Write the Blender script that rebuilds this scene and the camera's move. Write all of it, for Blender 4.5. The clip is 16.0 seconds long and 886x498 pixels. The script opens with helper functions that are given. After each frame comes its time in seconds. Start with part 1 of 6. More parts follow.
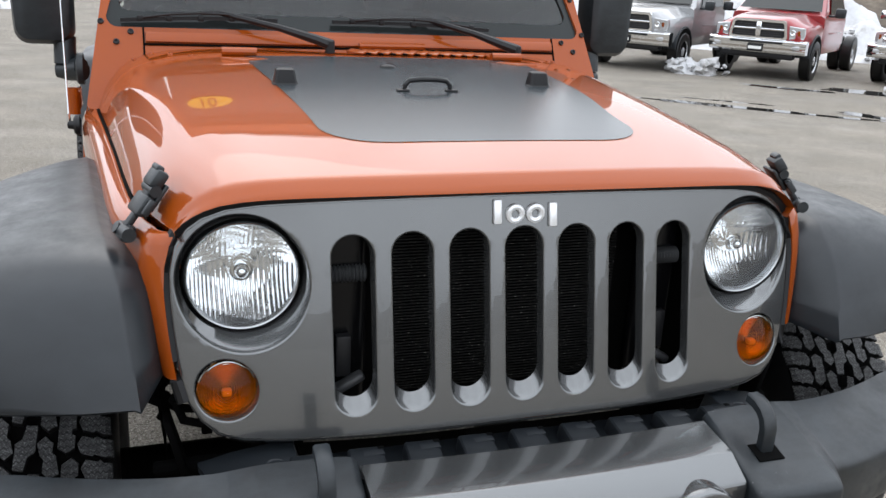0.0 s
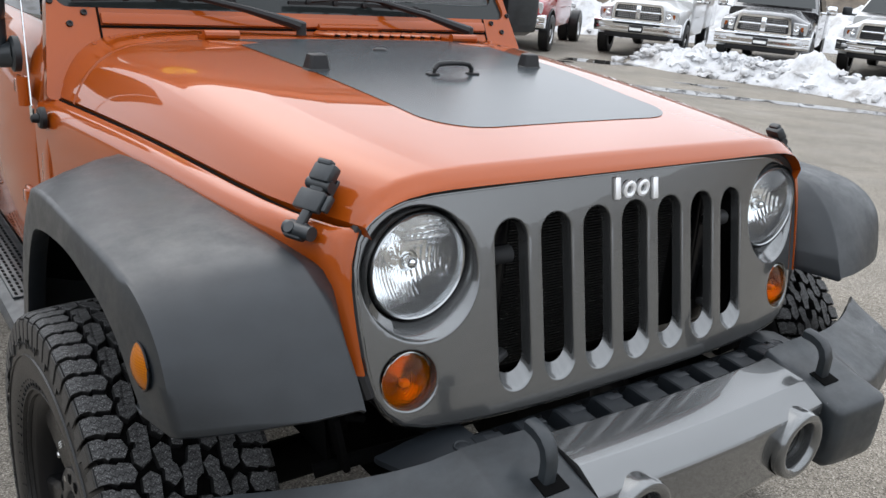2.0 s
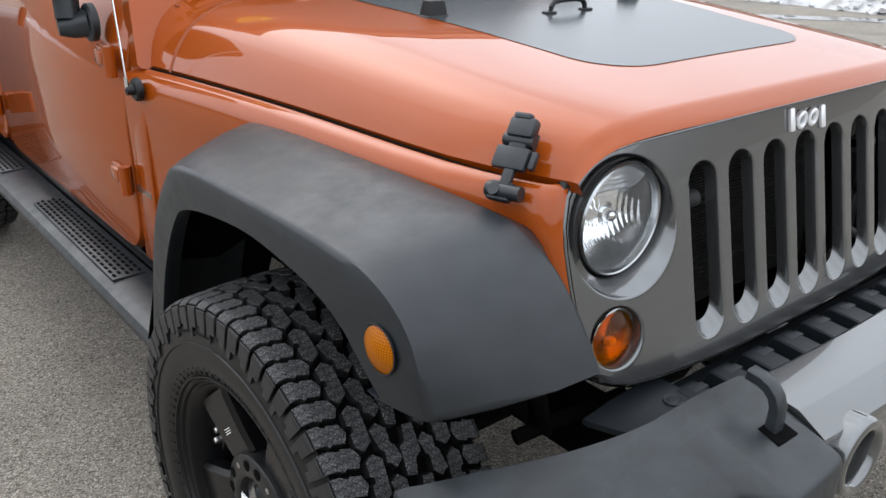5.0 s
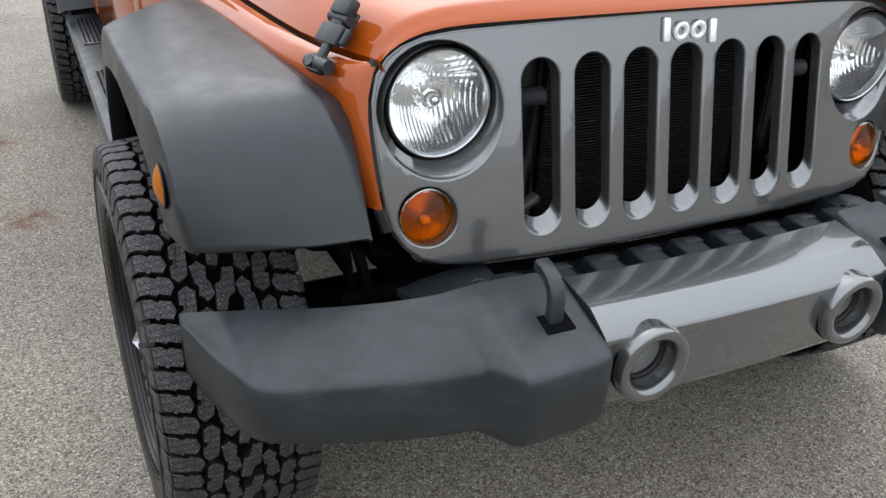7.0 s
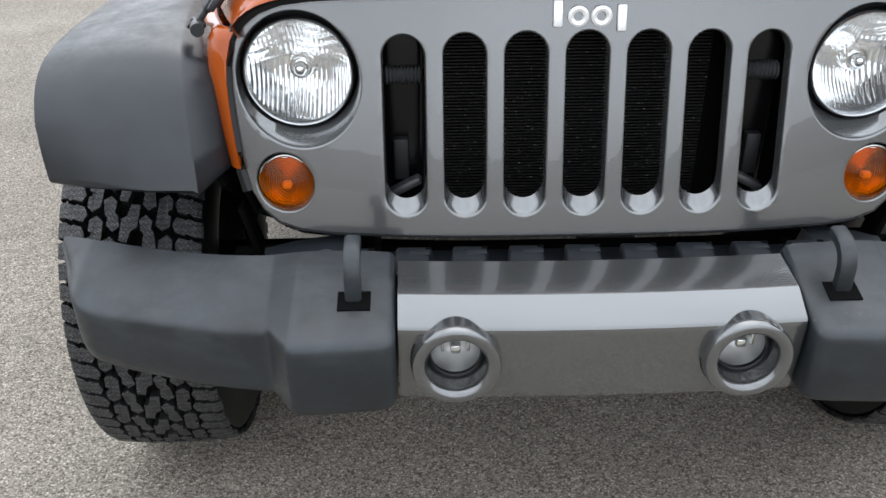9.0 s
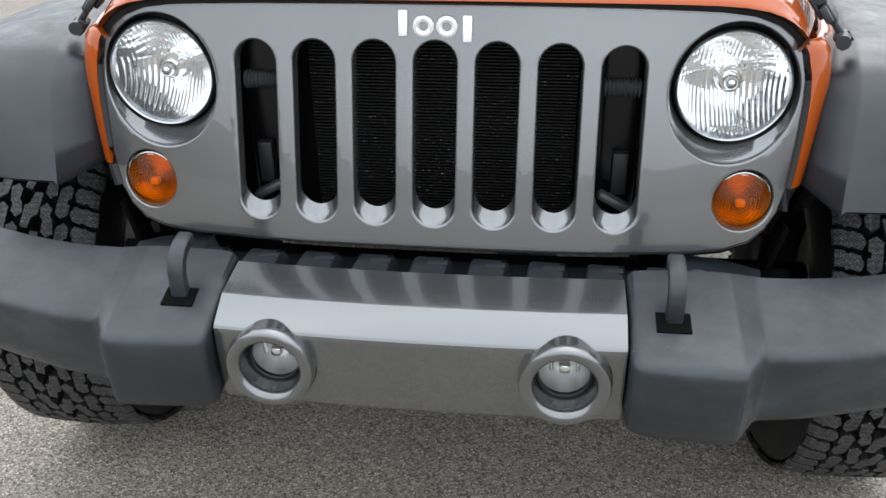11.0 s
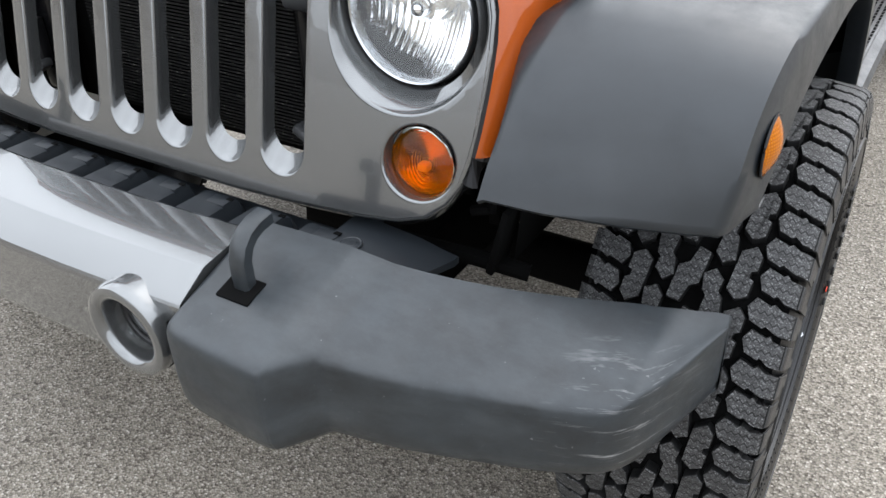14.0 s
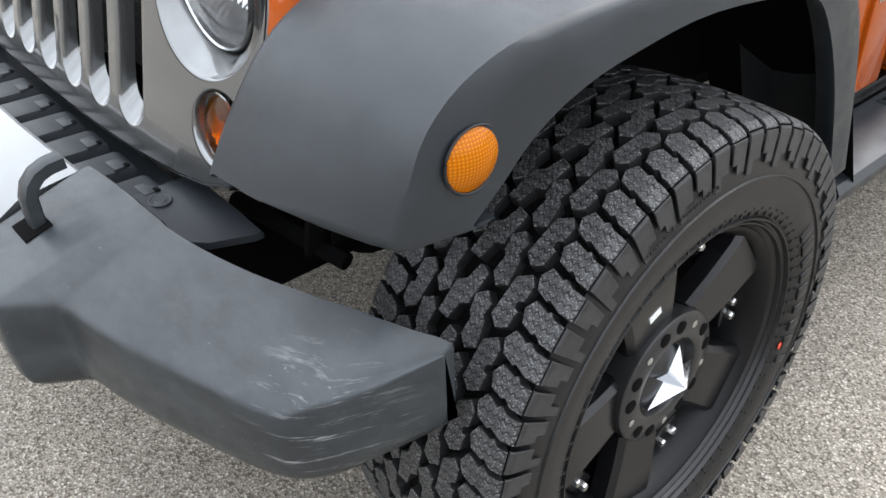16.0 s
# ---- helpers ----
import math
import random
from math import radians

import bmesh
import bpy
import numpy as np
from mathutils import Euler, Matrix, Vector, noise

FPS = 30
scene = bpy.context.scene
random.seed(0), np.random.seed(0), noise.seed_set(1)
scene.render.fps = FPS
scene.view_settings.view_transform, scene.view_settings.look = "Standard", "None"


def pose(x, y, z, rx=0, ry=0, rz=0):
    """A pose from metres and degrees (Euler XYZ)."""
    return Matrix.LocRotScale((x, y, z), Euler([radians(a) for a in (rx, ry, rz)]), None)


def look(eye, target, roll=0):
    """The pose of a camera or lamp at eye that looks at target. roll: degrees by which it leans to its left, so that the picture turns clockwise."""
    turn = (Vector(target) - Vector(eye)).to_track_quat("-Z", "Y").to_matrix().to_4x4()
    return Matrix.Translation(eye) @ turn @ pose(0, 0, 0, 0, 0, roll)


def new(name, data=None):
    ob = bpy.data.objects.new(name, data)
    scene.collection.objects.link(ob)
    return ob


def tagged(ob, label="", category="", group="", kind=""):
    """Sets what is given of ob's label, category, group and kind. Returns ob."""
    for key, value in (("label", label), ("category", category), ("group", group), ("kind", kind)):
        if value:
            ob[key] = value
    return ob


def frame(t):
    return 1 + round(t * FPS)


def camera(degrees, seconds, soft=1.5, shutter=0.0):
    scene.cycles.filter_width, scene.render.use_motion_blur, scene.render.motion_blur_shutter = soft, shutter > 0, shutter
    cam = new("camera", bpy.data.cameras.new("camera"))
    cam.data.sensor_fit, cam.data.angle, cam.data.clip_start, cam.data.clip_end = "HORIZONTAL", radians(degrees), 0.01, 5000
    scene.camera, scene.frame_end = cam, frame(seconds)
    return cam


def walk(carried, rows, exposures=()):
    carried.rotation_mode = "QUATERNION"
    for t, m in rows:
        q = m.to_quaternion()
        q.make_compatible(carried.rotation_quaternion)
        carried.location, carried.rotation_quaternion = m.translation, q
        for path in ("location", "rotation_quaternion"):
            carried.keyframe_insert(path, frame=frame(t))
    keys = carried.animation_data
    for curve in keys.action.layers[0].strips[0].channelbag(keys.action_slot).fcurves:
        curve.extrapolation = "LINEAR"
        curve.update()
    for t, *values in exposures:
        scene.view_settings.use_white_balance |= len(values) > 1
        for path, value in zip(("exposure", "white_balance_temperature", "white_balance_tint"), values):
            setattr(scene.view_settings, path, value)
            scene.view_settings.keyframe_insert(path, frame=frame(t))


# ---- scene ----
cam = camera(54.9, 16.0)
PATH = [
    (0, (-0.579, -1.309, 1.443), (0.032, 0.49, 0.816), 3.1),
    (0.5, (-0.791, -1.263, 1.448), (-0.024, 0.473, 0.816), 3.1),
    (1, (-0.995, -1.254, 1.459), (-0.046, 0.384, 0.812), 3.7),
    (1.5, (-1.099, -1.192, 1.436), (-0.056, 0.39, 0.797), 4.2),
    (2, (-1.213, -1.052, 1.433), (-0.071, 0.456, 0.785), 4.7),
    (2.5, (-1.288, -0.938, 1.445), (-0.084, 0.507, 0.765), 4.4),
    (3, (-1.395, -0.822, 1.428), (-0.116, 0.558, 0.75), 4.6),
    (3.2, (-1.454, -0.777, 1.436), (-0.152, 0.578, 0.751), 4.1),
    (4.35, (-1.53, -0.71, 1.432), (-0.25, 0.635, 0.685), 2.2),
    (5.5, (-1.335, -0.881, 1.414), (-0.267, 0.604, 0.605), 0.3),
    (6, (-1.245, -0.979, 1.407), (-0.241, 0.502, 0.512), 0.2),
    (6.5, (-1.151, -1.089, 1.385), (-0.269, 0.468, 0.49), 0.8),
    (7, (-1.039, -1.194, 1.393), (-0.253, 0.391, 0.46), 2.6),
    (7.5, (-0.864, -1.217, 1.364), (-0.249, 0.411, 0.377), 1.2),
    (8, (-0.599, -1.223, 1.359), (-0.245, 0.46, 0.338), 0.1),
    (8.5, (-0.454, -1.285, 1.345), (-0.26, 0.45, 0.37), -0.7),
    (9, (-0.271, -1.382, 1.382), (-0.225, 0.37, 0.418), -0.4),
    (9.5, (-0.154, -1.433, 1.398), (-0.165, 0.335, 0.463), -0.7),
    (12, (0.448, -1.234, 1.338), (0.042, 0.472, 0.377), -1.4),
    (12.5, (0.617, -1.16, 1.318), (0.101, 0.474, 0.286), -2.2),
    (13, (0.814, -1.098, 1.294), (0.132, 0.463, 0.246), -0.8),
    (13.5, (0.927, -0.979, 1.284), (0.143, 0.507, 0.2), -1.4),
    (14, (1.039, -0.861, 1.282), (0.15, 0.565, 0.196), -1.6),
    (14.5, (1.191, -0.765, 1.268), (0.164, 0.541, 0.155), -1.9),
    (15, (1.347, -0.672, 1.271), (0.193, 0.519, 0.154), -1.4),
    (15.5, (1.399, -0.584, 1.269), (0.207, 0.575, 0.157), -1.5),
    (16, (1.42, -0.467, 1.254), (0.156, 0.6, 0.13), -1.8),
]
walk(cam, [(t, look(eye, target, roll)) for t, eye, target, roll in PATH],
     exposures=[(0, -0.30), (1, -0.36), (3, -0.34), (5.5, -0.24), (6.5, -0.17), (7.5, -0.04), (8.5, 0.06), (9.5, 0.04), (12, 0.27), (13, 0.37), (14.5, 0.50), (16, 0.55)])

import mathutils.geometry

# ---- world and light: bright overcast daylight ----
world = bpy.data.worlds.new("world")
scene.world = world
world.use_nodes = True
wn, wl = world.node_tree.nodes, world.node_tree.links
sky = wn.new("ShaderNodeTexSky")
sky.sky_type, sky.sun_disc = "NISHITA", False
sky.sun_elevation, sky.sun_rotation = radians(48), radians(10)
sky.air_density, sky.dust_density, sky.ozone_density = 1.0, 6.0, 1.0
hsv = wn.new("ShaderNodeHueSaturation")
hsv.inputs["Saturation"].default_value = 0.5
wl.new(sky.outputs[0], hsv.inputs["Color"])
# cloud cover: a white veil with soft structure over the clear sky
cloud_co = wn.new("ShaderNodeTexCoord")
cloud = wn.new("ShaderNodeTexNoise")
cloud.inputs["Scale"].default_value, cloud.inputs["Detail"].default_value = 3.0, 6.0
wl.new(cloud_co.outputs["Generated"], cloud.inputs["Vector"])
veil = wn.new("ShaderNodeMapRange")
veil.inputs["From Min"].default_value, veil.inputs["From Max"].default_value = 0.3, 0.7
veil.inputs["To Min"].default_value, veil.inputs["To Max"].default_value = 7.0, 10.5
wl.new(cloud.outputs["Fac"], veil.inputs["Value"])
# an overcast sky is darker towards the horizon than overhead
sky_dir = wn.new("ShaderNodeSeparateXYZ")
wl.new(cloud_co.outputs["Generated"], sky_dir.inputs[0])
rise = wn.new("ShaderNodeMapRange")
rise.inputs["From Min"].default_value, rise.inputs["From Max"].default_value = 0.0, 1.0
rise.inputs["To Min"].default_value, rise.inputs["To Max"].default_value = 0.82, 1.28
wl.new(sky_dir.outputs["Z"], rise.inputs["Value"])
# the cloud glows where the hidden sun stands behind it
toward = wn.new("ShaderNodeVectorMath")
toward.operation = "DOT_PRODUCT"
toward.inputs[1].default_value = (0.12, 0.66, 0.74)
wl.new(cloud_co.outputs["Generated"], toward.inputs[0])
glow = wn.new("ShaderNodeMapRange")
glow.interpolation_type = "SMOOTHSTEP"
glow.inputs["From Min"].default_value, glow.inputs["From Max"].default_value = 0.35, 1.0
glow.inputs["To Min"].default_value, glow.inputs["To Max"].default_value = 0.0, 0.18
wl.new(toward.outputs["Value"], glow.inputs["Value"])
lit = wn.new("ShaderNodeMath")
lit.operation = "ADD"
wl.new(rise.outputs["Result"], lit.inputs[0])
wl.new(glow.outputs["Result"], lit.inputs[1])
overcast = wn.new("ShaderNodeMath")
overcast.operation = "MULTIPLY"
wl.new(veil.outputs["Result"], overcast.inputs[0])
wl.new(lit.outputs[0], overcast.inputs[1])
white = wn.new("ShaderNodeCombineColor")
for k in range(3):
    tint = wn.new("ShaderNodeMath")
    tint.operation = "MULTIPLY"
    tint.inputs[1].default_value = (0.945, 1.0, 1.085)[k]
    wl.new(overcast.outputs[0], tint.inputs[0])
    wl.new(tint.outputs[0], white.inputs[k])
mixed = wn.new("ShaderNodeMix")
mixed.data_type = "RGBA"
mixed.inputs[0].default_value = 0.85
wl.new(hsv.outputs[0], mixed.inputs[6])
wl.new(white.outputs[0], mixed.inputs[7])
wl.new(mixed.outputs[2], wn["Background"].inputs["Color"])
wn["Background"].inputs["Strength"].default_value = 0.27
sun_lamp = bpy.data.lights.new("sun", "SUN")
sun_lamp.energy, sun_lamp.angle, sun_lamp.color = 0.4, radians(50), (1.0, 0.97, 0.93)
sun = new("sun", sun_lamp)
sun.matrix_world = look((0, 0, 0), (-0.12, -0.66, -0.74))


# ---- small mesh helpers ----
def bm_to(name, bm, mat, parent=None, label="", smooth=True, angle=35):
    me = bpy.data.meshes.new(name)
    bmesh.ops.recalc_face_normals(bm, faces=bm.faces)
    for f in bm.faces:
        f.smooth = smooth
    if smooth:
        lim = radians(angle)
        for e in bm.edges:
            if len(e.link_faces) == 2 and e.calc_face_angle(0) > lim:
                e.smooth = False
    bm.to_mesh(me)
    bm.free()
    if mat is not None:
        for m in (mat if isinstance(mat, (list, tuple)) else [mat]):
            me.materials.append(m)
    ob = new(name, me)
    ob.parent = parent
    if label:
        ob["label"] = label
    return ob


def part(name, bm, mat, parent, label="", smooth=True, angle=35):
    return bm_to(name, bm, mat, parent, label, smooth, angle)


def thing(name, label, category, m=None, group=""):
    ob = new(name)
    ob.empty_display_size = 0.1
    if m is not None:
        ob.matrix_world = m
    return tagged(ob, label, category, group)


def box(bm, cx, cy, cz, sx, sy, sz, bevel=0.0, rot=None, segs=2):
    """Adds a (bevelled) box to bm."""
    t = bmesh.new()
    bmesh.ops.create_cube(t, size=1.0)
    bmesh.ops.scale(t, vec=(sx, sy, sz), verts=t.verts)
    if bevel > 0:
        bmesh.ops.bevel(t, geom=t.edges[:], offset=bevel, segments=segs, affect="EDGES", profile=0.5)
    m = Matrix.Translation((cx, cy, cz)) @ (rot if rot is not None else Matrix.Identity(4))
    bmesh.ops.transform(t, matrix=m, verts=t.verts)
    merge(bm, t)
    return bm


def merge(bm, t):
    me = bpy.data.meshes.new("tmp")
    t.to_mesh(me)
    t.free()
    bm.from_mesh(me)
    bpy.data.meshes.remove(me)


def loft(bm, rows, close_u=False, close_v=False, cap=False):
    """Faces between rows of points; close_u joins the ends of each row, close_v the last row to the first."""
    vs = [[bm.verts.new(p) for p in r] for r in rows]
    n, k = len(vs), len(vs[0])
    for i in range(n if close_v else n - 1):
        a, b = vs[i], vs[(i + 1) % n]
        for j in range(k if close_u else k - 1):
            q = [a[j], a[(j + 1) % k], b[(j + 1) % k], b[j]]
            q = [v for i2, v in enumerate(q) if v.co not in [w.co for w in q[:i2]]]
            if len(q) >= 3:
                try:
                    bm.faces.new(q)
                except ValueError:
                    pass
    if cap and not close_v:
        for r in (vs[0], vs[-1]):
            try:
                bm.faces.new(r)
            except ValueError:
                pass
    return bm


def spin(bm, prof, centre, axis="x", n=48, a0=0.0, a1=360.0):
    """Revolves profile points (along the axis, radius) about an axis through centre."""
    full = abs(a1 - a0 - 360) < 1e-6
    rows = []
    for i in range(n if full else n + 1):
        a = radians(a0 + (a1 - a0) * i / n)
        c, s = math.cos(a), math.sin(a)
        row = []
        for h, r in prof:
            p = {"x": (h, r * c, r * s), "y": (r * c, h, r * s), "z": (r * c, r * s, h)}[axis]
            row.append(Vector(centre) + Vector(p))
        rows.append(row)
    return loft(bm, rows, close_v=full)


def tube(bm, pts, rad, n=8, cap=True):
    """A round bar along points; rad is one number or one for each point."""
    pts = [Vector(p) for p in pts]
    rows = []
    up = Vector((0.01, 0.02, 1))
    for i, p in enumerate(pts):
        d = (pts[min(i + 1, len(pts) - 1)] - pts[max(i - 1, 0)]).normalized()
        if abs(d.dot(up.normalized())) > 0.95:
            side = d.cross(Vector((0, 1, 0.02))).normalized()
        else:
            side = d.cross(up).normalized()
        v = side.cross(d).normalized()
        r = rad[i] if isinstance(rad, (list, tuple)) else rad
        rows.append([p + r * (math.cos(2 * math.pi * k / n) * side + math.sin(2 * math.pi * k / n) * v) for k in range(n)])
    return loft(bm, rows, close_u=True, cap=cap)


def curve_at(keys, x):
    """Smooth interpolation through (x, value) keys."""
    if x <= keys[0][0]:
        return keys[0][1]
    for i in range(len(keys) - 1):
        (x0, v0), (x1, v1) = keys[i], keys[i + 1]
        if x <= x1:
            xm, vm = keys[i - 1] if i > 0 else (2 * x0 - x1, 2 * v0 - v1)
            xp, vp = keys[i + 2] if i + 2 < len(keys) else (2 * x1 - x0, 2 * v1 - v0)
            h = x1 - x0
            m0 = (v1 - vm) / (x1 - xm) if i > 0 else (v1 - v0) / h
            m1 = (vp - v0) / (xp - x0) if i + 2 < len(keys) else (v1 - v0) / h
            u = (x - x0) / h
            return ((2 * u**3 - 3 * u**2 + 1) * v0 + (u**3 - 2 * u**2 + u) * h * m0
                    + (-2 * u**3 + 3 * u**2) * v1 + (u**3 - u**2) * h * m1)
    return keys[-1][1]


def smooth_rows(rows, steps=4):
    """Adds rows between rows of points along smooth curves."""
    out = []
    n = len(rows)
    for i in range(n - 1):
        for s in range(steps):
            u = s / steps
            r = []
            for j in range(len(rows[0])):
                p0, p1 = Vector(rows[max(i - 1, 0)][j]), Vector(rows[i][j])
                p2, p3 = Vector(rows[i + 1][j]), Vector(rows[min(i + 2, n - 1)][j])
                r.append(0.5 * (2 * p1 + (p2 - p0) * u + (2 * p0 - 5 * p1 + 4 * p2 - p3) * u**2 + (-p0 + 3 * p1 - 3 * p2 + p3) * u**3))
            out.append(r)
    out.append([Vector(p) for p in rows[-1]])
    return out


def plate(bm, outline, depth, axis="z", base=0.0, bevel=0.0):
    """A prism from a flat outline: outline in the two other axes, from base to base + depth."""
    t = bmesh.new()
    lay = {"z": lambda a, b, h: (a, b, h), "y": lambda a, b, h: (a, h, b), "x": lambda a, b, h: (h, a, b)}[axis]
    lo = [t.verts.new(lay(a, b, base)) for a, b in outline]
    hi = [t.verts.new(lay(a, b, base + depth)) for a, b in outline]
    n = len(outline)
    for i in range(n):
        t.faces.new((lo[i], lo[(i + 1) % n], hi[(i + 1) % n], hi[i]))
    t.faces.new(lo)
    top = t.faces.new(hi)
    if bevel > 0:
        bmesh.ops.bevel(t, geom=list(top.edges), offset=bevel, segments=2, affect="EDGES", profile=0.5)
    merge(bm, t)
    return bm


def ring_pts(cx, cz, rx, rz, n=32):
    return [(cx + rx * math.cos(2 * math.pi * i / n), cz + rz * math.sin(2 * math.pi * i / n)) for i in range(n)]


def mirror_x(bm):
    bmesh.ops.scale(bm, vec=(-1, 1, 1), verts=bm.verts)
    bmesh.ops.reverse_faces(bm, faces=bm.faces)
    return bm


# ---- materials ----
def material(name, base, rough=0.5, metal=0.0, coat=0.0, spec=0.5):
    m = bpy.data.materials.new(name)
    m.use_nodes = True
    b = m.node_tree.nodes["Principled BSDF"]
    b.inputs["Base Color"].default_value = (*base, 1)
    b.inputs["Roughness"].default_value = rough
    b.inputs["Metallic"].default_value = metal
    b.inputs["Coat Weight"].default_value = coat
    b.inputs["Coat Roughness"].default_value = 0.03
    b.inputs["Specular IOR Level"].default_value = spec
    return m


def nodes(m):
    return m.node_tree.nodes, m.node_tree.links, m.node_tree.nodes["Principled BSDF"]


def coords(m, scale=(1, 1, 1), space="Object"):
    n, l, b = nodes(m)
    tc = n.new("ShaderNodeTexCoord")
    mp = n.new("ShaderNodeMapping")
    mp.inputs["Scale"].default_value = scale
    l.new(tc.outputs[space], mp.inputs["Vector"])
    return mp.outputs["Vector"]


def noise_tex(m, scale, detail=4.0, rough=0.6, vec=None):
    n, l, b = nodes(m)
    t = n.new("ShaderNodeTexNoise")
    t.inputs["Scale"].default_value, t.inputs["Detail"].default_value, t.inputs["Roughness"].default_value = scale, detail, rough
    l.new(vec if vec is not None else coords(m), t.inputs["Vector"])
    return t.outputs["Fac"]


def ramp(m, fac, stops):
    n, l, b = nodes(m)
    r = n.new("ShaderNodeValToRGB")
    while len(r.color_ramp.elements) < len(stops):
        r.color_ramp.elements.new(0.5)
    for e, (p, c) in zip(r.color_ramp.elements, stops):
        e.position = p
        e.color = (*c, 1) if len(c) == 3 else c
    l.new(fac, r.inputs["Fac"])
    return r.outputs["Color"]


def mix_col(m, fac, a, b_, mode="MIX"):
    n, l, b = nodes(m)
    x = n.new("ShaderNodeMix")
    x.data_type, x.blend_type = "RGBA", mode
    for sock, v in ((x.inputs[0], fac), (x.inputs[6], a), (x.inputs[7], b_)):
        if isinstance(v, (int, float)):
            sock.default_value = v
        elif isinstance(v, tuple):
            sock.default_value = (*v, 1)
        else:
            l.new(v, sock)
    return x.outputs[2]


def bump(m, height, strength, dist):
    n, l, b = nodes(m)
    bp = n.new("ShaderNodeBump")
    bp.inputs["Strength"].default_value, bp.inputs["Distance"].default_value = strength, dist
    l.new(height, bp.inputs["Height"])
    old = b.inputs["Normal"].links
    if old:
        l.new(old[0].from_socket, bp.inputs["Normal"])
    l.new(bp.outputs["Normal"], b.inputs["Normal"])


def to(m, sock, socket):
    n, l, b = nodes(m)
    l.new(sock, b.inputs[socket])


def val(m, fac, lo, hi, a=0.0, b_=1.0):
    n, l, b = nodes(m)
    r = n.new("ShaderNodeMapRange")
    r.inputs["From Min"].default_value, r.inputs["From Max"].default_value = a, b_
    r.inputs["To Min"].default_value, r.inputs["To Max"].default_value = lo, hi
    l.new(fac, r.inputs["Value"])
    return r.outputs["Result"]


def paint(name, base, metal, rough, flake=0.06):
    """Car paint: flakes under a clear coat, with faint dust and orange peel."""
    m = material(name, base, rough, metal, 1.0)
    fl = noise_tex(m, 900, 2, 0.5)
    dark = tuple(c * (1 - flake * 2) for c in base)
    lite = tuple(min(1, c * (1 + flake * 2)) for c in base)
    to(m, ramp(m, fl, [(0.35, dark), (0.65, lite)]), "Base Color")
    to(m, val(m, noise_tex(m, 3.0, 5), 0.0, 0.02, 0.35, 0.7), "Coat Roughness")
    return m


ORANGE = paint("orange_paint", (0.300, 0.055, 0.0030), 0.12, 0.42, 0.03)
ORANGE.node_tree.nodes["Principled BSDF"].inputs["Specular IOR Level"].default_value = 0.05
ORANGE.node_tree.nodes["Principled BSDF"].inputs["Coat IOR"].default_value = 1.45
GREY = paint("grey_paint", (0.150, 0.154, 0.155), 0.80, 0.22, 0.015)
GREY.node_tree.nodes["Principled BSDF"].inputs["Specular IOR Level"].default_value = 0.15
GREY.node_tree.nodes["Principled BSDF"].inputs["Coat IOR"].default_value = 1.5


def plastic(name, base, rough=0.55, grain=0.25, stain=0.3):
    m = material(name, base, rough, 0.0, 0.0, 0.5)
    blot = noise_tex(m, 9.0, 8, 0.72, coords(m, (1, 1, 1.6)))
    lite = tuple(c * (1 + stain) for c in base)
    dark = tuple(c * (1 - stain * 0.6) for c in base)
    to(m, ramp(m, blot, [(0.3, dark), (0.7, lite)]), "Base Color")
    to(m, val(m, noise_tex(m, 14, 8, 0.75), rough - 0.11, rough + 0.13, 0.32, 0.68), "Roughness")
    if stain > 0.5:
        # chalky handling marks and dust
        n, l, b = nodes(m)
        smear = ramp(m, noise_tex(m, 4.0, 10, 0.72, coords(m, (1.0, 2.2, 3.0))), [(0.50, (0, 0, 0)), (0.72, (0.42, 0.42, 0.42))])
        old = b.inputs["Base Color"].links[0].from_socket
        to(m, mix_col(m, smear, old, (0.046, 0.053, 0.058)), "Base Color")
    bump(m, noise_tex(m, 1400, 2, 0.5), grain * 0.45, 0.0005)
    return m


PLASTIC = plastic("black_plastic", (0.0105, 0.0135, 0.0160), 0.40, 0.25, 0.8)


def scuffed():
    """The bumper plastic with pale horizontal scrapes round one outer corner."""
    m = plastic("scuffed_plastic", (0.0105, 0.0135, 0.0160), 0.40, 0.25, 0.8)
    n, l, b = nodes(m)
    co = coords(m, (10, 10, 150))
    lines = ramp(m, noise_tex(m, 1.0, 4, 0.7, co), [(0.56, (0, 0, 0)), (0.66, (1, 1, 1))])
    d = n.new("ShaderNodeVectorMath")
    d.operation = "DISTANCE"
    d.inputs[1].default_value = (0.845, -0.155, 0.585)
    l.new(coords(m), d.inputs[0])
    near = val(m, d.outputs["Value"], 0.9, 0.0, 0.03, 0.12)
    k = n.new("ShaderNodeMath")
    k.operation = "MULTIPLY"
    l.new(lines, k.inputs[0])
    l.new(near, k.inputs[1])
    specks = ramp(m, noise_tex(m, 120, 2, 0.5), [(0.74, (0, 0, 0)), (0.78, (0.6, 0.6, 0.6))])
    old = b.inputs["Base Color"].links[0].from_socket
    c1 = mix_col(m, k.outputs[0], old, (0.20, 0.20, 0.20))
    to(m, mix_col(m, specks, c1, (0.14, 0.14, 0.14)), "Base Color")
    return m


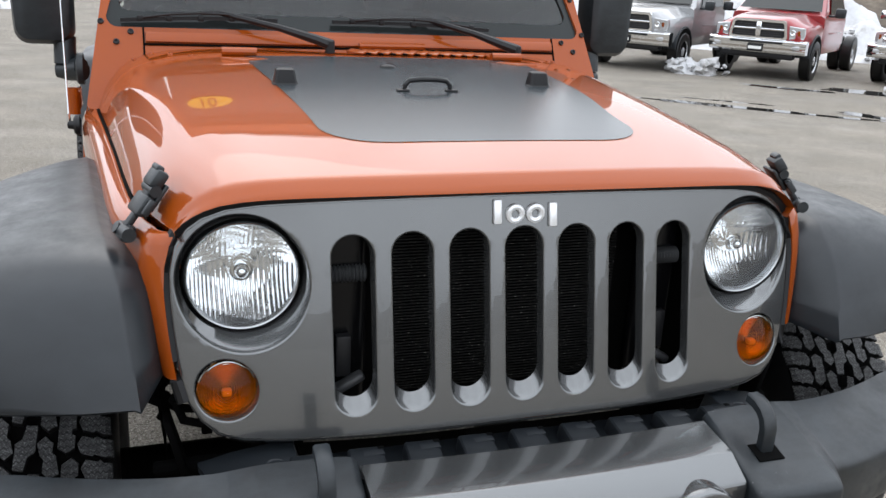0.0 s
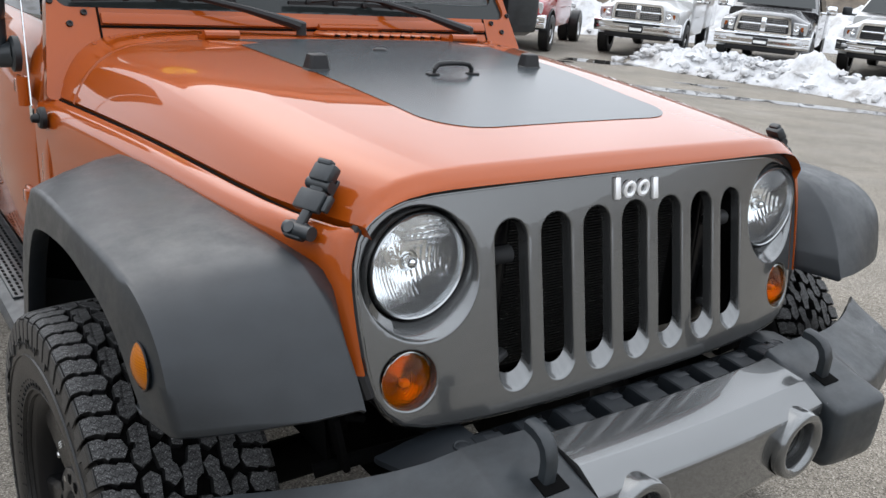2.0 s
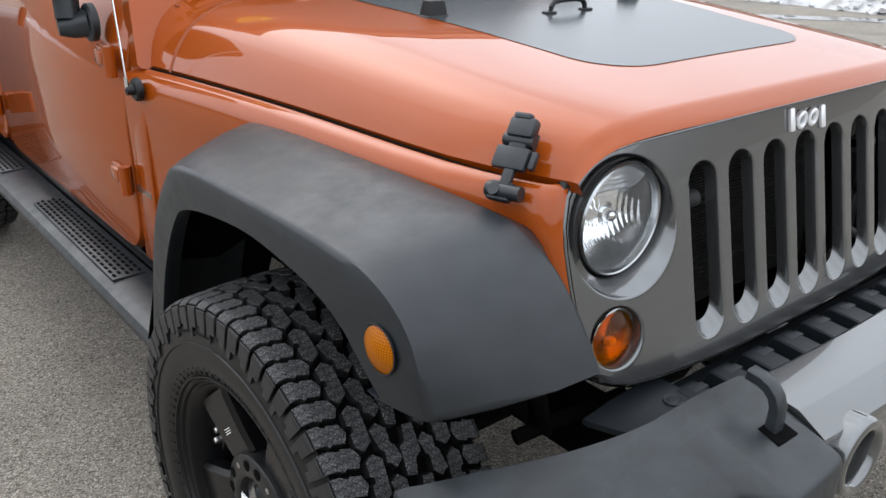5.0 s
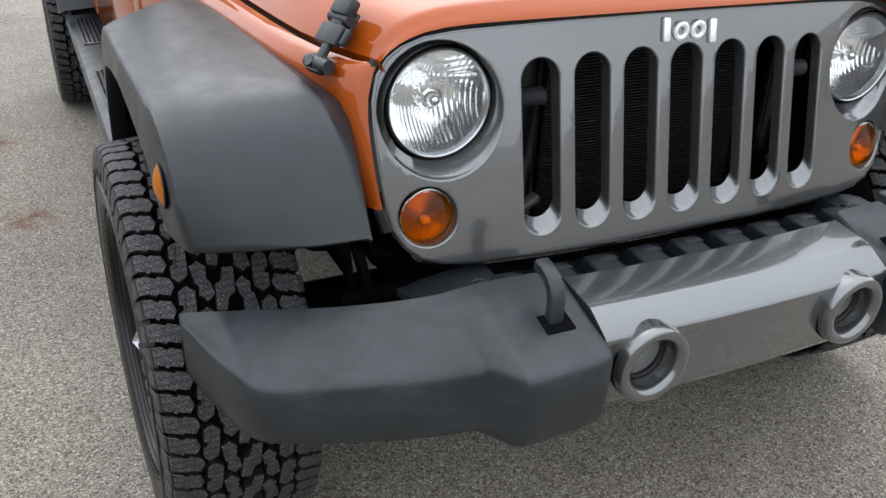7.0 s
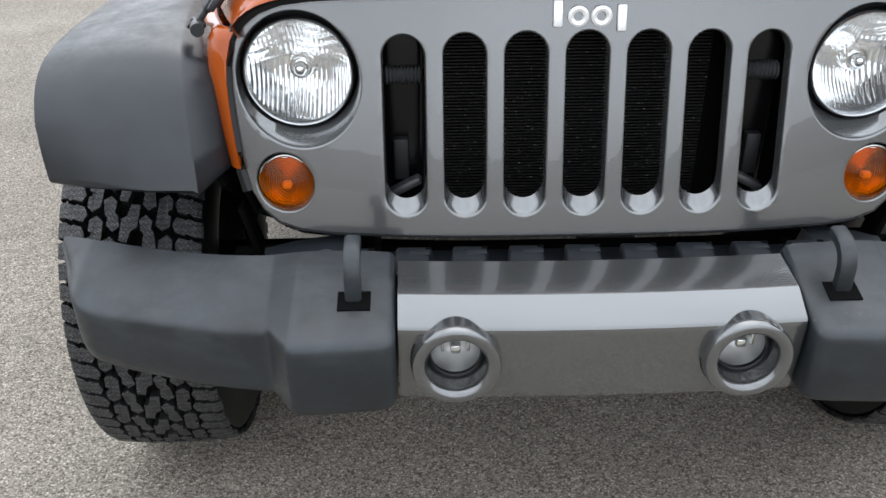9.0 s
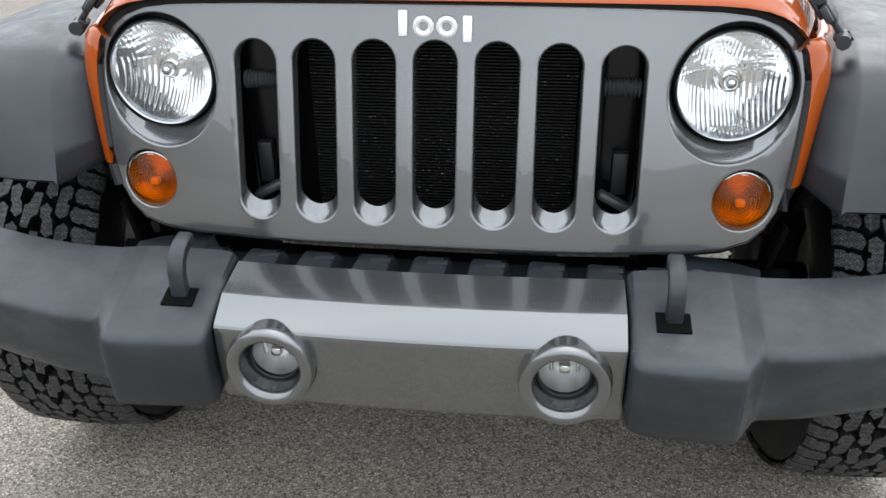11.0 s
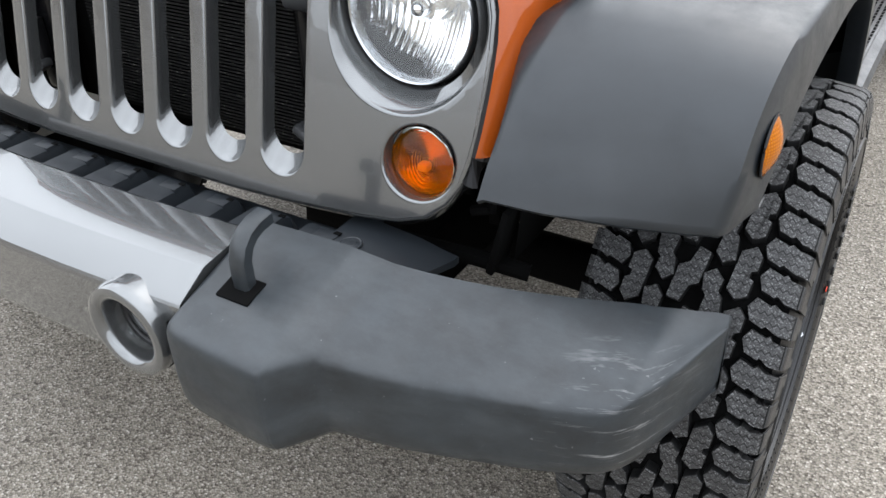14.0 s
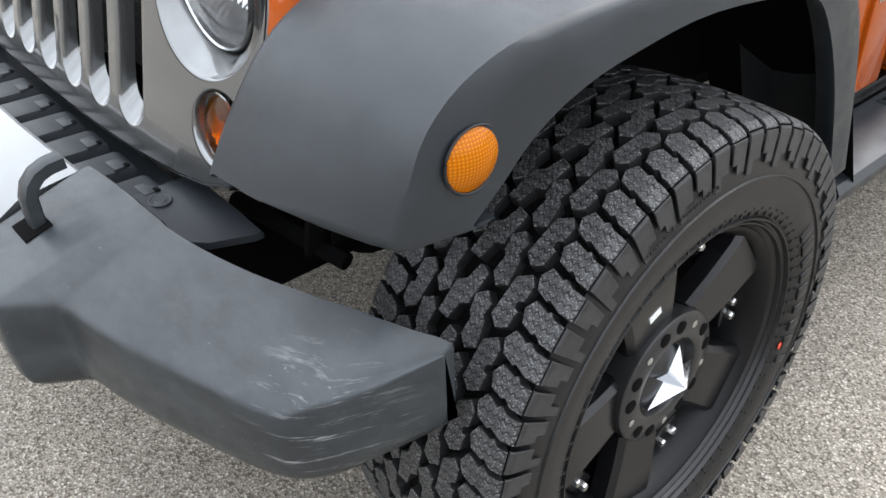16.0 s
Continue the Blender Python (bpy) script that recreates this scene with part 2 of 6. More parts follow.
SCUFFED = scuffed()
FLARE = plastic("flare_plastic", (0.0098, 0.0126, 0.0156), 0.40)
COVER = material("matte_cover_plastic", (0.0105, 0.0130, 0.0160), 0.42, 0, 0, 0.42)
BLACK = material("black_trim", (0.008, 0.008, 0.009), 0.45, 0, 0, 0.35)
# near-black with the shade of holes, gaps and recesses put into the colour
DARK = material("recess_shade", (0.003, 0.003, 0.003), 0.9, 0, 0, 0.05)
SATIN = material("satin_black", (0.0045, 0.0045, 0.005), 0.24, 0, 0, 0.32)
CHROME = material("chrome", (0.82, 0.83, 0.84), 0.06, 1.0)
STAR = material("brushed_chrome", (0.40, 0.41, 0.42), 0.14, 1.0)
RIM = material("rim_black", (0.004, 0.004, 0.0045), 0.38, 0, 0, 0.16)
BADGE = material("badge_chrome", (0.85, 0.86, 0.87), 0.32, 0.55)
CAP = material("cap_black", (0.012, 0.012, 0.0125), 0.32, 0, 0, 0.5)
STEEL = material("bolt_steel", (0.55, 0.55, 0.54), 0.28, 1.0)
DECAL = material("hood_decal_vinyl", (0.031, 0.041, 0.047), 0.25, 0, 0, 0.62)
to(DECAL, ramp(DECAL, noise_tex(DECAL, 2.5, 3, 0.5), [(0.3, (0.032, 0.039, 0.044)), (0.7, (0.037, 0.044, 0.049))]), "Base Color")
RED_DOT = material("red_paint_dot", (0.55, 0.05, 0.02), 0.5)
YELLOW = material("yellow_vinyl", (0.92, 0.60, 0.015), 0.4)
WHITE = material("white_paper", (0.8, 0.8, 0.78), 0.7)


def rubber_mat(name, base, rough):
    m = material(name, base, rough, 0, 0, 0.35)
    v = noise_tex(m, 60, 5, 0.65)
    to(m, ramp(m, v, [(0.35, tuple(c * 0.7 for c in base)), (0.7, tuple(c * 1.5 for c in base))]), "Base Color")
    bump(m, noise_tex(m, 500, 3, 0.6), 0.3, 0.0008)
    return m


RUBBER = rubber_mat("tyre_rubber", (0.0062, 0.0062, 0.0066), 0.36)
def siped(m):
    """Thin zigzag sipes cut across the blocks."""
    n, l, b = nodes(m)
    sep = n.new("ShaderNodeSeparateXYZ")
    l.new(coords(m), sep.inputs[0])

    def ping(sock, size):
        q = n.new("ShaderNodeMath")
        q.operation = "PINGPONG"
        q.inputs[1].default_value = size
        l.new(sock, q.inputs[0])
        return q.outputs[0]
    add = n.new("ShaderNodeMath")
    add.operation = "ADD"
    l.new(ping(sep.outputs["X"], 0.0045), add.inputs[0])
    l.new(sep.outputs["Y"], add.inputs[1])
    cut = ramp(m, val(m, ping(add.outputs[0], 0.0058), 0.0, 1.0, 0.0, 0.0058), [(0.13, (0.04, 0.04, 0.04)), (0.24, (1, 1, 1))])
    old = b.inputs["Base Color"].links[0].from_socket
    to(m, mix_col(m, 1.0, old, cut, "MULTIPLY"), "Base Color")
    bump(m, cut, 0.35, 0.0012)
    old = b.inputs["Base Color"].links[0].from_socket
    # pale grit specks, their wet glints put into the colour
    grit_glints = ramp(m, noise_tex(m, 420, 3, 0.7), [(0.40, (0.45, 0.45, 0.45)), (0.55, (1.0, 1.0, 1.0)), (0.68, (4.5, 4.5, 4.5))])
    to(m, mix_col(m, 1.0, old, grit_glints, "MULTIPLY"), "Base Color")
    bump(m, noise_tex(m, 330, 4, 0.7), 0.3, 0.0010)
    wet = ramp(m, noise_tex(m, 260, 3, 0.7), [(0.60, (0.55, 0.55, 0.55)), (0.68, (0.12, 0.12, 0.12))])
    to(m, wet, "Roughness")
    return m


TREAD = siped(rubber_mat("tread_rubber", (0.036, 0.036, 0.0365), 0.5))
# darker copy of the tread rubber: groove shade put into the colour
SHADED_RUBBER = rubber_mat("shaded_groove_rubber", (0.005, 0.005, 0.0052), 0.7)


def glass_mat(name, tint=(1, 1, 1), rough=0.0, ior=1.5):
    """Thin clear pane: see-through, with gloss by Fresnel."""
    m = bpy.data.materials.new(name)
    m.use_nodes = True
    n, l = m.node_tree.nodes, m.node_tree.links
    n.remove(n["Principled BSDF"])
    tr, gl, mx, fr = n.new("ShaderNodeBsdfTransparent"), n.new("ShaderNodeBsdfGlossy"), n.new("ShaderNodeMixShader"), n.new("ShaderNodeFresnel")
    tr.inputs["Color"].default_value = (*tint, 1)
    gl.inputs["Roughness"].default_value = rough
    fr.inputs["IOR"].default_value = ior
    l.new(fr.outputs[0], mx.inputs[0])
    l.new(tr.outputs[0], mx.inputs[1])
    l.new(gl.outputs[0], mx.inputs[2])
    l.new(mx.outputs[0], n["Material Output"].inputs["Surface"])
    return m


GLASS = glass_mat("clear_lens", (0.97, 0.98, 0.98))
WINDOW = glass_mat("window_glass", (0.72, 0.80, 0.78), 0.0, 1.72)
DARKGLASS = material("tinted_glass", (0.02, 0.024, 0.024), 0.03, 0, 0, 0.3)


def amber_mat(name, grid):
    """Amber lens with pressed optics: concentric rings, or a fine grid."""
    m = material(name, (0.40, 0.08, 0.002), 0.12)
    n, l, b = nodes(m)
    b.inputs["Coat Weight"].default_value = 0.06
    b.inputs["Specular IOR Level"].default_value = 0.15
    gc = n.new("ShaderNodeTexCoord")
    waves = []
    for axis in (("Y", "Z") if grid else ("Y",)):
        wv = n.new("ShaderNodeTexWave")
        wv.inputs["Distortion"].default_value = 0.0 if grid else 0.4
        if grid:
            wv.wave_type, wv.bands_direction = "BANDS", axis
            wv.inputs["Scale"].default_value = 85.0
            l.new(gc.outputs["Object"], wv.inputs["Vector"])
        else:
            wv.wave_type, wv.rings_direction = "RINGS", "Y"
            wv.inputs["Scale"].default_value = 13.0
            mp = n.new("ShaderNodeMapping")
            mp.inputs["Location"].default_value = (-0.5, -0.5, -0.38)
            l.new(gc.outputs["Generated"], mp.inputs["Vector"])
            l.new(mp.outputs["Vector"], wv.inputs["Vector"])
        waves.append(wv.outputs["Fac"])
    h = waves[0]
    if grid:
        mul = n.new("ShaderNodeMath")
        mul.operation = "MULTIPLY"
        l.new(waves[0], mul.inputs[0])
        l.new(waves[1], mul.inputs[1])
        h = mul.outputs[0]
    stops = [(0.05, (0.27, 0.072, 0.0002)), (0.7, (0.44, 0.135, 0.0005))] if grid else [(0.3, (0.075, 0.0095, 0.0002)), (0.95, (0.36, 0.080, 0.001))]
    to(m, ramp(m, h, stops), "Base Color")
    bump(m, h, 0.35, 0.0006)
    return m


AMBER = amber_mat("amber_lens", False)
AMBER_GRID = amber_mat("amber_marker_lens", True)
LAMP_BOWL = material("lamp_reflector", (0.95, 0.955, 0.96), 0.05, 0.95)
SIGNAL_BOWL = material("signal_reflector", (0.50, 0.52, 0.50), 0.13, 0.9)
LAMP_RING = material("lamp_ring_metal", (0.42, 0.43, 0.44), 0.22, 1.0)
AMBER_GLASS = glass_mat("amber_glass", (0.80, 0.29, 0.009), 0.02, 1.28)
FOG_BOWL = material("fog_reflector", (0.60, 0.60, 0.585), 0.2, 0.3, 0.0, 0.8)


def asphalt_mat():
    m = material("asphalt", (0.2, 0.19, 0.175), 0.85, 0, 0, 0.3)
    n, l, b = nodes(m)
    co = coords(m)
    vo = n.new("ShaderNodeTexVoronoi")
    vo.inputs["Scale"].default_value = 215
    l.new(co, vo.inputs["Vector"])
    sep = n.new("ShaderNodeSeparateColor")
    l.new(vo.outputs["Color"], sep.inputs[0])
    stone = ramp(m, sep.outputs[0], [(0.0, (0.090, 0.078, 0.064)), (0.30, (0.222, 0.201, 0.170)), (0.7, (0.298, 0.273, 0.233)), (0.86, (0.335, 0.308, 0.266)), (1.0, (0.50, 0.468, 0.418))])
    gap = ramp(m, vo.outputs["Distance"], [(0.35, (1, 1, 1)), (0.8, (0.55, 0.545, 0.535))])
    c1 = mix_col(m, 1.0, stone, gap, "MULTIPLY")
    big = ramp(m, noise_tex(m, 0.9, 6, 0.65, co), [(0.3, (0.74, 0.73, 0.72)), (0.7, (1.1, 1.08, 1.05))])
    c2 = mix_col(m, 1.0, c1, big, "MULTIPLY")
    rust = ramp(m, noise_tex(m, 2.3, 5, 0.7, co), [(0.70, (0, 0, 0)), (0.78, (1, 1, 1))])
    c3 = mix_col(m, rust, c2, mix_col(m, 1.0, c2, (1.0, 0.62, 0.40), "MULTIPLY"))
    for cx, cy, rad in ((-1.16, 1.93, 0.13), (-1.30, 2.75, 0.16), (-2.1, 3.4, 0.2)):
        sub = n.new("ShaderNodeVectorMath")
        sub.operation = "DISTANCE"
        sub.inputs[1].default_value = (cx, cy, 0)
        l.new(co, sub.inputs[0])
        near = val(m, sub.outputs["Value"], 1.0, 0.0, rad * 0.3, rad)
        spot = n.new("ShaderNodeMath")
        spot.operation = "MULTIPLY"
        l.new(near, spot.inputs[0])
        l.new(val(m, noise_tex(m, 14, 6, 0.75, co), 0.0, 1.0, 0.42, 0.62), spot.inputs[1])
        c3 = mix_col(m, spot.outputs[0], c3, (0.12, 0.055, 0.028))
    to(m, c3, "Base Color")
    bump(m, vo.outputs["Distance"], 0.55, 0.004)
    bump(m, noise_tex(m, 35, 4, 0.6, co), 0.25, 0.01)
    to(m, val(m, noise_tex(m, 1.3, 4, 0.6, co), 0.65, 0.95, 0.3, 0.6), "Roughness")
    return m


ASPHALT = asphalt_mat()
DUCT = material("glossy_duct_plastic", (0.0025, 0.0025, 0.003), 0.22, 0, 0, 0.25)
HOSE = material("grey_hose_rubber", (0.035, 0.036, 0.038), 0.4)
RADIATOR = material("radiator_fin_metal", (0.006, 0.006, 0.006), 0.5, 0, 0, 0.2)
to(RADIATOR, ramp(RADIATOR, noise_tex(RADIATOR, 210, 2, 0.6), [(0.63, (0.006, 0.006, 0.006)), (0.70, (0.16, 0.16, 0.15))]), "Base Color")
to(RADIATOR, ramp(RADIATOR, noise_tex(RADIATOR, 210, 3, 0.6), [(0.62, (0.005, 0.005, 0.005)), (0.70, (0.20, 0.19, 0.18))]), "Base Color")

# ---- ground: one sheet of worn asphalt, falling gently towards the parked row ----
def fall(x, y):
    d = max(0.0, 0.62 * x + 0.78 * y - 4.0)
    return -0.008 - 0.46 * min(1.0, d / 10.0) ** 1.2


def far(x, y):
    """The parked row and all that lies round it, swung and set off from the near lot."""
    c, w = math.cos(FAR_TURN), math.sin(FAR_TURN)
    dx, dy = (x + 0.9) * FAR_STRETCH, (y + 1.25) * FAR_STRETCH
    return -0.9 + c * dx - w * dy, -1.25 + w * dx + c * dy


FAR_TURN, FAR_STRETCH = radians(1.2), 1.14


def ground_sheet():
    bm = bmesh.new()
    xs = [-400, -120, -50, -25, -12, -6, -3, 0, 3, 4, 5, 6, 7, 8, 9, 10, 11, 12, 14, 16, 18, 20, 25, 35, 60, 120, 400]
    rows = [[(x, y, fall(x, y)) for x in xs] for y in xs]
    loft(bm, rows)
    ob = bm_to("ground", bm, ASPHALT)
    return tagged(ob, "worn grey asphalt lot with exposed aggregate", "ground", kind="structure")


ground_sheet()

# ---- the off-road vehicle ----
CAR = thing("off_road_vehicle", "orange off-road vehicle with grey grille and black fender flares", "car")
SIDES = (-1, 1)

GAPW = [(-0.03, 0.572), (0.0, 0.582), (0.07, 0.602), (0.184, 0.63), (0.631, 0.682), (0.977, 0.722), (1.10, 0.736), (1.35, 0.755)]
GAPZ = [(-0.045, 1.038), (-0.03, 1.038), (0.184, 1.038), (0.631, 1.047), (1.0, 1.045), (1.35, 1.036)]
HOODZ = [(-0.045, 1.096), (-0.042, 1.1006), (-0.036, 1.1062), (-0.026, 1.1140), (-0.016, 1.1204), (-0.008, 1.1232), (0.0, 1.1242), (0.03, 1.1268), (0.10, 1.1325), (0.3, 1.149), (0.57, 1.172), (0.66, 1.178), (1.03, 1.198), (1.10, 1.200)]
DROP = [(0.0, 0.0), (0.3, 0.008), (0.55, 0.030), (0.70, 0.066), (0.80, 0.125), (0.87, 0.23), (0.93, 0.44), (0.975, 0.73), (1.0, 1.0)]


def gap_w(y):
    return curve_at(GAPW, y)


def gap_z(y):
    return curve_at(GAPZ, y)


def hood_z(x, y):
    zc, zg = curve_at(HOODZ, y), gap_z(y)
    return zc - (zc - zg) * curve_at(DROP, min(1.0, abs(x) / gap_w(y)))


def grille_y(x, z):
    return -0.0235 - 0.215 * (1.065 - z) + 0.05 * (abs(x) / 0.6) ** 3


US = [-1, -0.99, -0.975, -0.95, -0.92, -0.88, -0.82, -0.75, -0.65, -0.5, -0.35, -0.18, 0, 0.18, 0.35, 0.5, 0.65, 0.75, 0.82, 0.88, 0.92, 0.95, 0.975, 0.99, 1]


def build_hood():
    bm = bmesh.new()
    rows = []
    # turned-under front lip
    rows.append([(u * 0.568, 0.0 + 0.03 * abs(u) ** 3, hood_z(u * 0.572, -0.045) - 0.006) for u in US])
    for y in (-0.045, -0.043, -0.041, -0.036, -0.03, -0.026, -0.021, -0.016, -0.012, -0.008, -0.004, 0.0, 0.008, 0.02, 0.03, 0.05, 0.07, 0.12, 0.2, 0.3, 0.4, 0.5, 0.6, 0.7, 0.8, 0.9, 0.98, 1.03):
        w = gap_w(y)
        bow = [0.035 * abs(u) ** 3 * max(0.0, 1 - (y + 0.045) / 0.3) for u in US]
        bow = [b + 0.02 * abs(u) ** 2 * max(0.0, (y - 0.7) / 0.33) for b, u in zip(bow, US)]
        rows.append([(u * w, y + b, hood_z(u * w, y)) for u, b in zip(US, bow)])
    last = rows[-1]
    rows.append([(p[0], p[1] + 0.004, p[2] - 0.02) for p in last])
    loft(bm, rows)
    # skirt down into the gap along both sides
    for s in SIDES:
        edge = [Vector(r[0 if s < 0 else -1]) for r in rows[1:-1]]
        loft(bm, [edge, [p + Vector((-0.012 * s, 0, -0.02)) for p in edge]])
    bmesh.ops.remove_doubles(bm, verts=bm.verts, dist=0.0005)
    return part("hood", bm, ORANGE, CAR, "glossy orange hood")


build_hood()


def build_decal():
    bm = bmesh.new()
    rows = []
    for k in range(41):
        y = 0.167 + 0.858 * (k / 40) ** 1.4
        t = min(1.0, (y - 0.167) / 0.115)
        cut = 0.112 * (1 - math.sqrt(max(0.0, 1 - (1 - t) ** 2)))
        wl_ = curve_at([(0.17, 0.300), (0.37, 0.308), (0.64, 0.334), (0.88, 0.358), (1.05, 0.37)], y) - cut
        wr_ = curve_at([(0.17, 0.352), (0.36, 0.366), (0.53, 0.394), (0.70, 0.408), (0.88, 0.41), (1.05, 0.41)], y) - cut
        row = []
        for i in range(29):
            u = i / 14 - 1
            x = u * (wl_ if u < 0 else wr_)
            row.append((x, y, hood_z(x, y) + 0.0012))
        rows.append(row)
    loft(bm, rows)
    return part("hood_decal", bm, DECAL, CAR, "matte dark grey hood decal")


build_decal()


def offset_loop(loop, d):
    """Moves a closed loop of (x, z) points inwards by d."""
    n = len(loop)
    area = sum(loop[i][0] * loop[(i + 1) % n][1] - loop[(i + 1) % n][0] * loop[i][1] for i in range(n))
    sg = 1 if area > 0 else -1
    out = []
    for i in range(n):
        a, b = Vector(loop[i - 1]), Vector(loop[(i + 1) % n])
        t = (b - a).normalized()
        out.append((loop[i][0] - sg * t.y * d, loop[i][1] + sg * t.x * d))
    return out


def stadium(cx, hw, top, bot, n=17, m=12):
    pts = []
    for i in range(n):
        a = math.pi * i / (n - 1)
        pts.append((cx + hw * math.cos(a), top - hw + hw * math.sin(a)))
    for i in range(1, m):
        pts.append((cx - hw, top - hw + (bot + hw - top + hw) * i / m))
    for i in range(n):
        a = math.pi + math.pi * i / (n - 1)
        pts.append((cx + hw * math.cos(a), bot + hw + hw * math.sin(a)))
    for i in range(1, m):
        pts.append((cx + hw, bot + hw + (top - hw - bot - hw) * i / m))
    return pts


GRILLE_HALF = [(0.0, 1.089), (0.10, 1.089), (0.20, 1.088), (0.30, 1.086), (0.38, 1.083), (0.44, 1.080), (0.49, 1.0735), (0.53, 1.059), (0.556, 1.040), (0.574, 1.012),
               (0.584, 0.97), (0.585, 0.93), (0.582, 0.88), (0.577, 0.83), (0.572, 0.80), (0.563, 0.765), (0.546, 0.735), (0.52, 0.713), (0.48, 0.702), (0.42, 0.698), (0.3, 0.696), (0.2, 0.695), (0.1, 0.695), (0.0, 0.695)]


def refine(loop, step=0.011):
    """Adds points along a closed loop so that no edge is longer than step."""
    out = []
    for i, p in enumerate(loop):
        q = loop[(i + 1) % len(loop)]
        k = max(1, int(math.dist(p, q) / step))
        out += [(p[0] + (q[0] - p[0]) * j / k, p[1] + (q[1] - p[1]) * j / k) for j in range(k)]
    return out


def inside(px, pz, loop):
    """Which of the points lie within a closed loop (even-odd rule)."""
    hit = np.zeros(len(px), bool)
    for i in range(len(loop)):
        (x0, z0), (x1, z1) = loop[i - 1], loop[i]
        if z0 == z1:
            continue
        hit ^= ((z0 > pz) != (z1 > pz)) & (px < (x1 - x0) * (pz - z0) / (z1 - z0) + x0)
    return hit


def curved_sheet(bm, outline, holes, depth_at, step=0.012):
    """An evenly meshed sheet in x and z with holes, its y given by depth_at."""
    loops = [outline] + holes
    co, edges = [], []
    for lp in loops:
        n0 = len(co)
        co += lp
        edges += [(n0 + i, n0 + (i + 1) % len(lp)) for i in range(len(lp))]
    rim = np.array(co)
    extra = [p for lp in [offset_loop(outline, 0.006)] + [offset_loop(h, -0.006) for h in holes] for p in lp]
    x0, x1, z0, z1 = rim[:, 0].min(), rim[:, 0].max(), rim[:, 1].min(), rim[:, 1].max()
    nx, nz = int((x1 - x0) / step), int((z1 - z0) / step)
    extra += [(x0 + (i + 0.5 * (j % 2)) * step, z0 + j * step) for i in range(nx + 1) for j in range(nz + 1)]
    kept = []
    ex = np.array(extra)
    ok = inside(ex[:, 0], ex[:, 1], outline)
    for h in holes:
        ok &= ~inside(ex[:, 0], ex[:, 1], h)
    for (x, z), good in zip(extra, ok):
        if good and np.hypot(rim[:, 0] - x, rim[:, 1] - z).min() > 0.0045:
            if not kept or np.hypot(*(np.array(kept[-400:]) - (x, z)).T).min() > 0.004:
                kept.append((x, z))
    co = co + kept
    vs, _, fs, *_ = mathutils.geometry.delaunay_2d_cdt([Vector(p) for p in co], edges, [], 0, 1e-5)
    cen = np.array([(sum(vs[i].x for i in f) / len(f), sum(vs[i].y for i in f) / len(f)) for f in fs])
    good = inside(cen[:, 0], cen[:, 1], outline)
    for h in holes:
        good &= ~inside(cen[:, 0], cen[:, 1], h)
    bv = [bm.verts.new((v.x, depth_at(v.x, v.y), v.y)) for v in vs]
    for f, g in zip(fs, good):
        if g:
            bm.faces.new([bv[i] for i in f])


def build_grille():
    outline = refine(GRILLE_HALF + [(-x, z) for x, z in reversed(GRILLE_HALF[1:-1])])
    slots = [stadium(0.0992 * i, 0.0345, 1.030 - 0.0005 * i * i, 0.735) for i in range(-3, 4)]
    lamps = [ring_pts(s * 0.4700, 0.9520, 0.1025, 0.1075, 72) for s in SIDES]
    sigs = [ring_pts(s * 0.502, 0.785, 0.0485, 0.0485, 48) for s in SIDES]
    lip = 0.0035
    bm = bmesh.new()
    curved_sheet(bm, offset_loop(outline, lip * 2), [offset_loop(h, -lip) for h in slots + lamps + sigs], grille_y)

    def lipped(loop, steps):
        return [[(x, grille_y(X, Z) + back, z) for (x, z), (X, Z) in zip(offset_loop(loop, inset), loop)] for inset, back in steps]
    edge = [(-lip, 0.0), (-lip * 0.6, 0.0003), (-lip * 0.25, 0.0014), (0.0, 0.004)]
    for i, sl in enumerate(slots):
        cx = 0.0992 * (i - 3)
        rows = lipped(sl, edge)
        back = stadium(cx, 0.0330, 1.027 - 0.0005 * (i - 3) ** 2, 0.7555)
        start = rows[-1]
        for k in (0.33, 0.67, 1.0):
            rows.append([(p[0] + (q[0] - p[0]) * k, p[1] + (grille_y(cx, q[1]) + 0.024 - p[1]) * k, p[2] + (q[1] - p[2]) * k) for p, q in zip(start, back)])
        rows.append([(cx + (p[0] - cx) * 1.06, p[1] + 0.001, p[2] + (-0.004 if p[2] < 0.80 else 0.0)) for p in rows[-1]])
        loft(bm, rows, close_u=True)
    for s, lp in zip(SIDES, lamps):
        rows = lipped(lp, edge + [(0.003, 0.009)])
        for r, y in ((0.0970, -0.012), (0.0958, 0.002), (0.0955, 0.044)):
            rows.append([(s * 0.47 + r * math.cos(2 * math.pi * i / 72), y, 0.962 + r * math.sin(2 * math.pi * i / 72)) for i in range(72)])
        loft(bm, rows, close_u=True)
    for s, lp in zip(SIDES, sigs):
        loft(bm, lipped(lp, edge + [(0.001, 0.010), (0.0015, 0.03)]), close_u=True)
    rim = lipped(outline, [(lip * 2, 0.0), (lip * 1.2, 0.0006), (lip * 0.5, 0.0025), (0.0, 0.008)])
    rim.append([(x, y + 0.012, z - 0.012 * max(0.0, min(1.0, (0.735 - z) / 0.03))) for x, y, z in rim[-1]])
    rim.append([(x, y + 0.030, z - 0.006 * max(0.0, min(1.0, (0.725 - z) / 0.03))) for x, y, z in rim[-1]])
    loft(bm, rim, close_u=True)
    bmesh.ops.remove_doubles(bm, verts=bm.verts, dist=0.0003)
    return part("grille", bm, GREY, CAR, "dark grey painted grille with seven slots", angle=42)


build_grille()


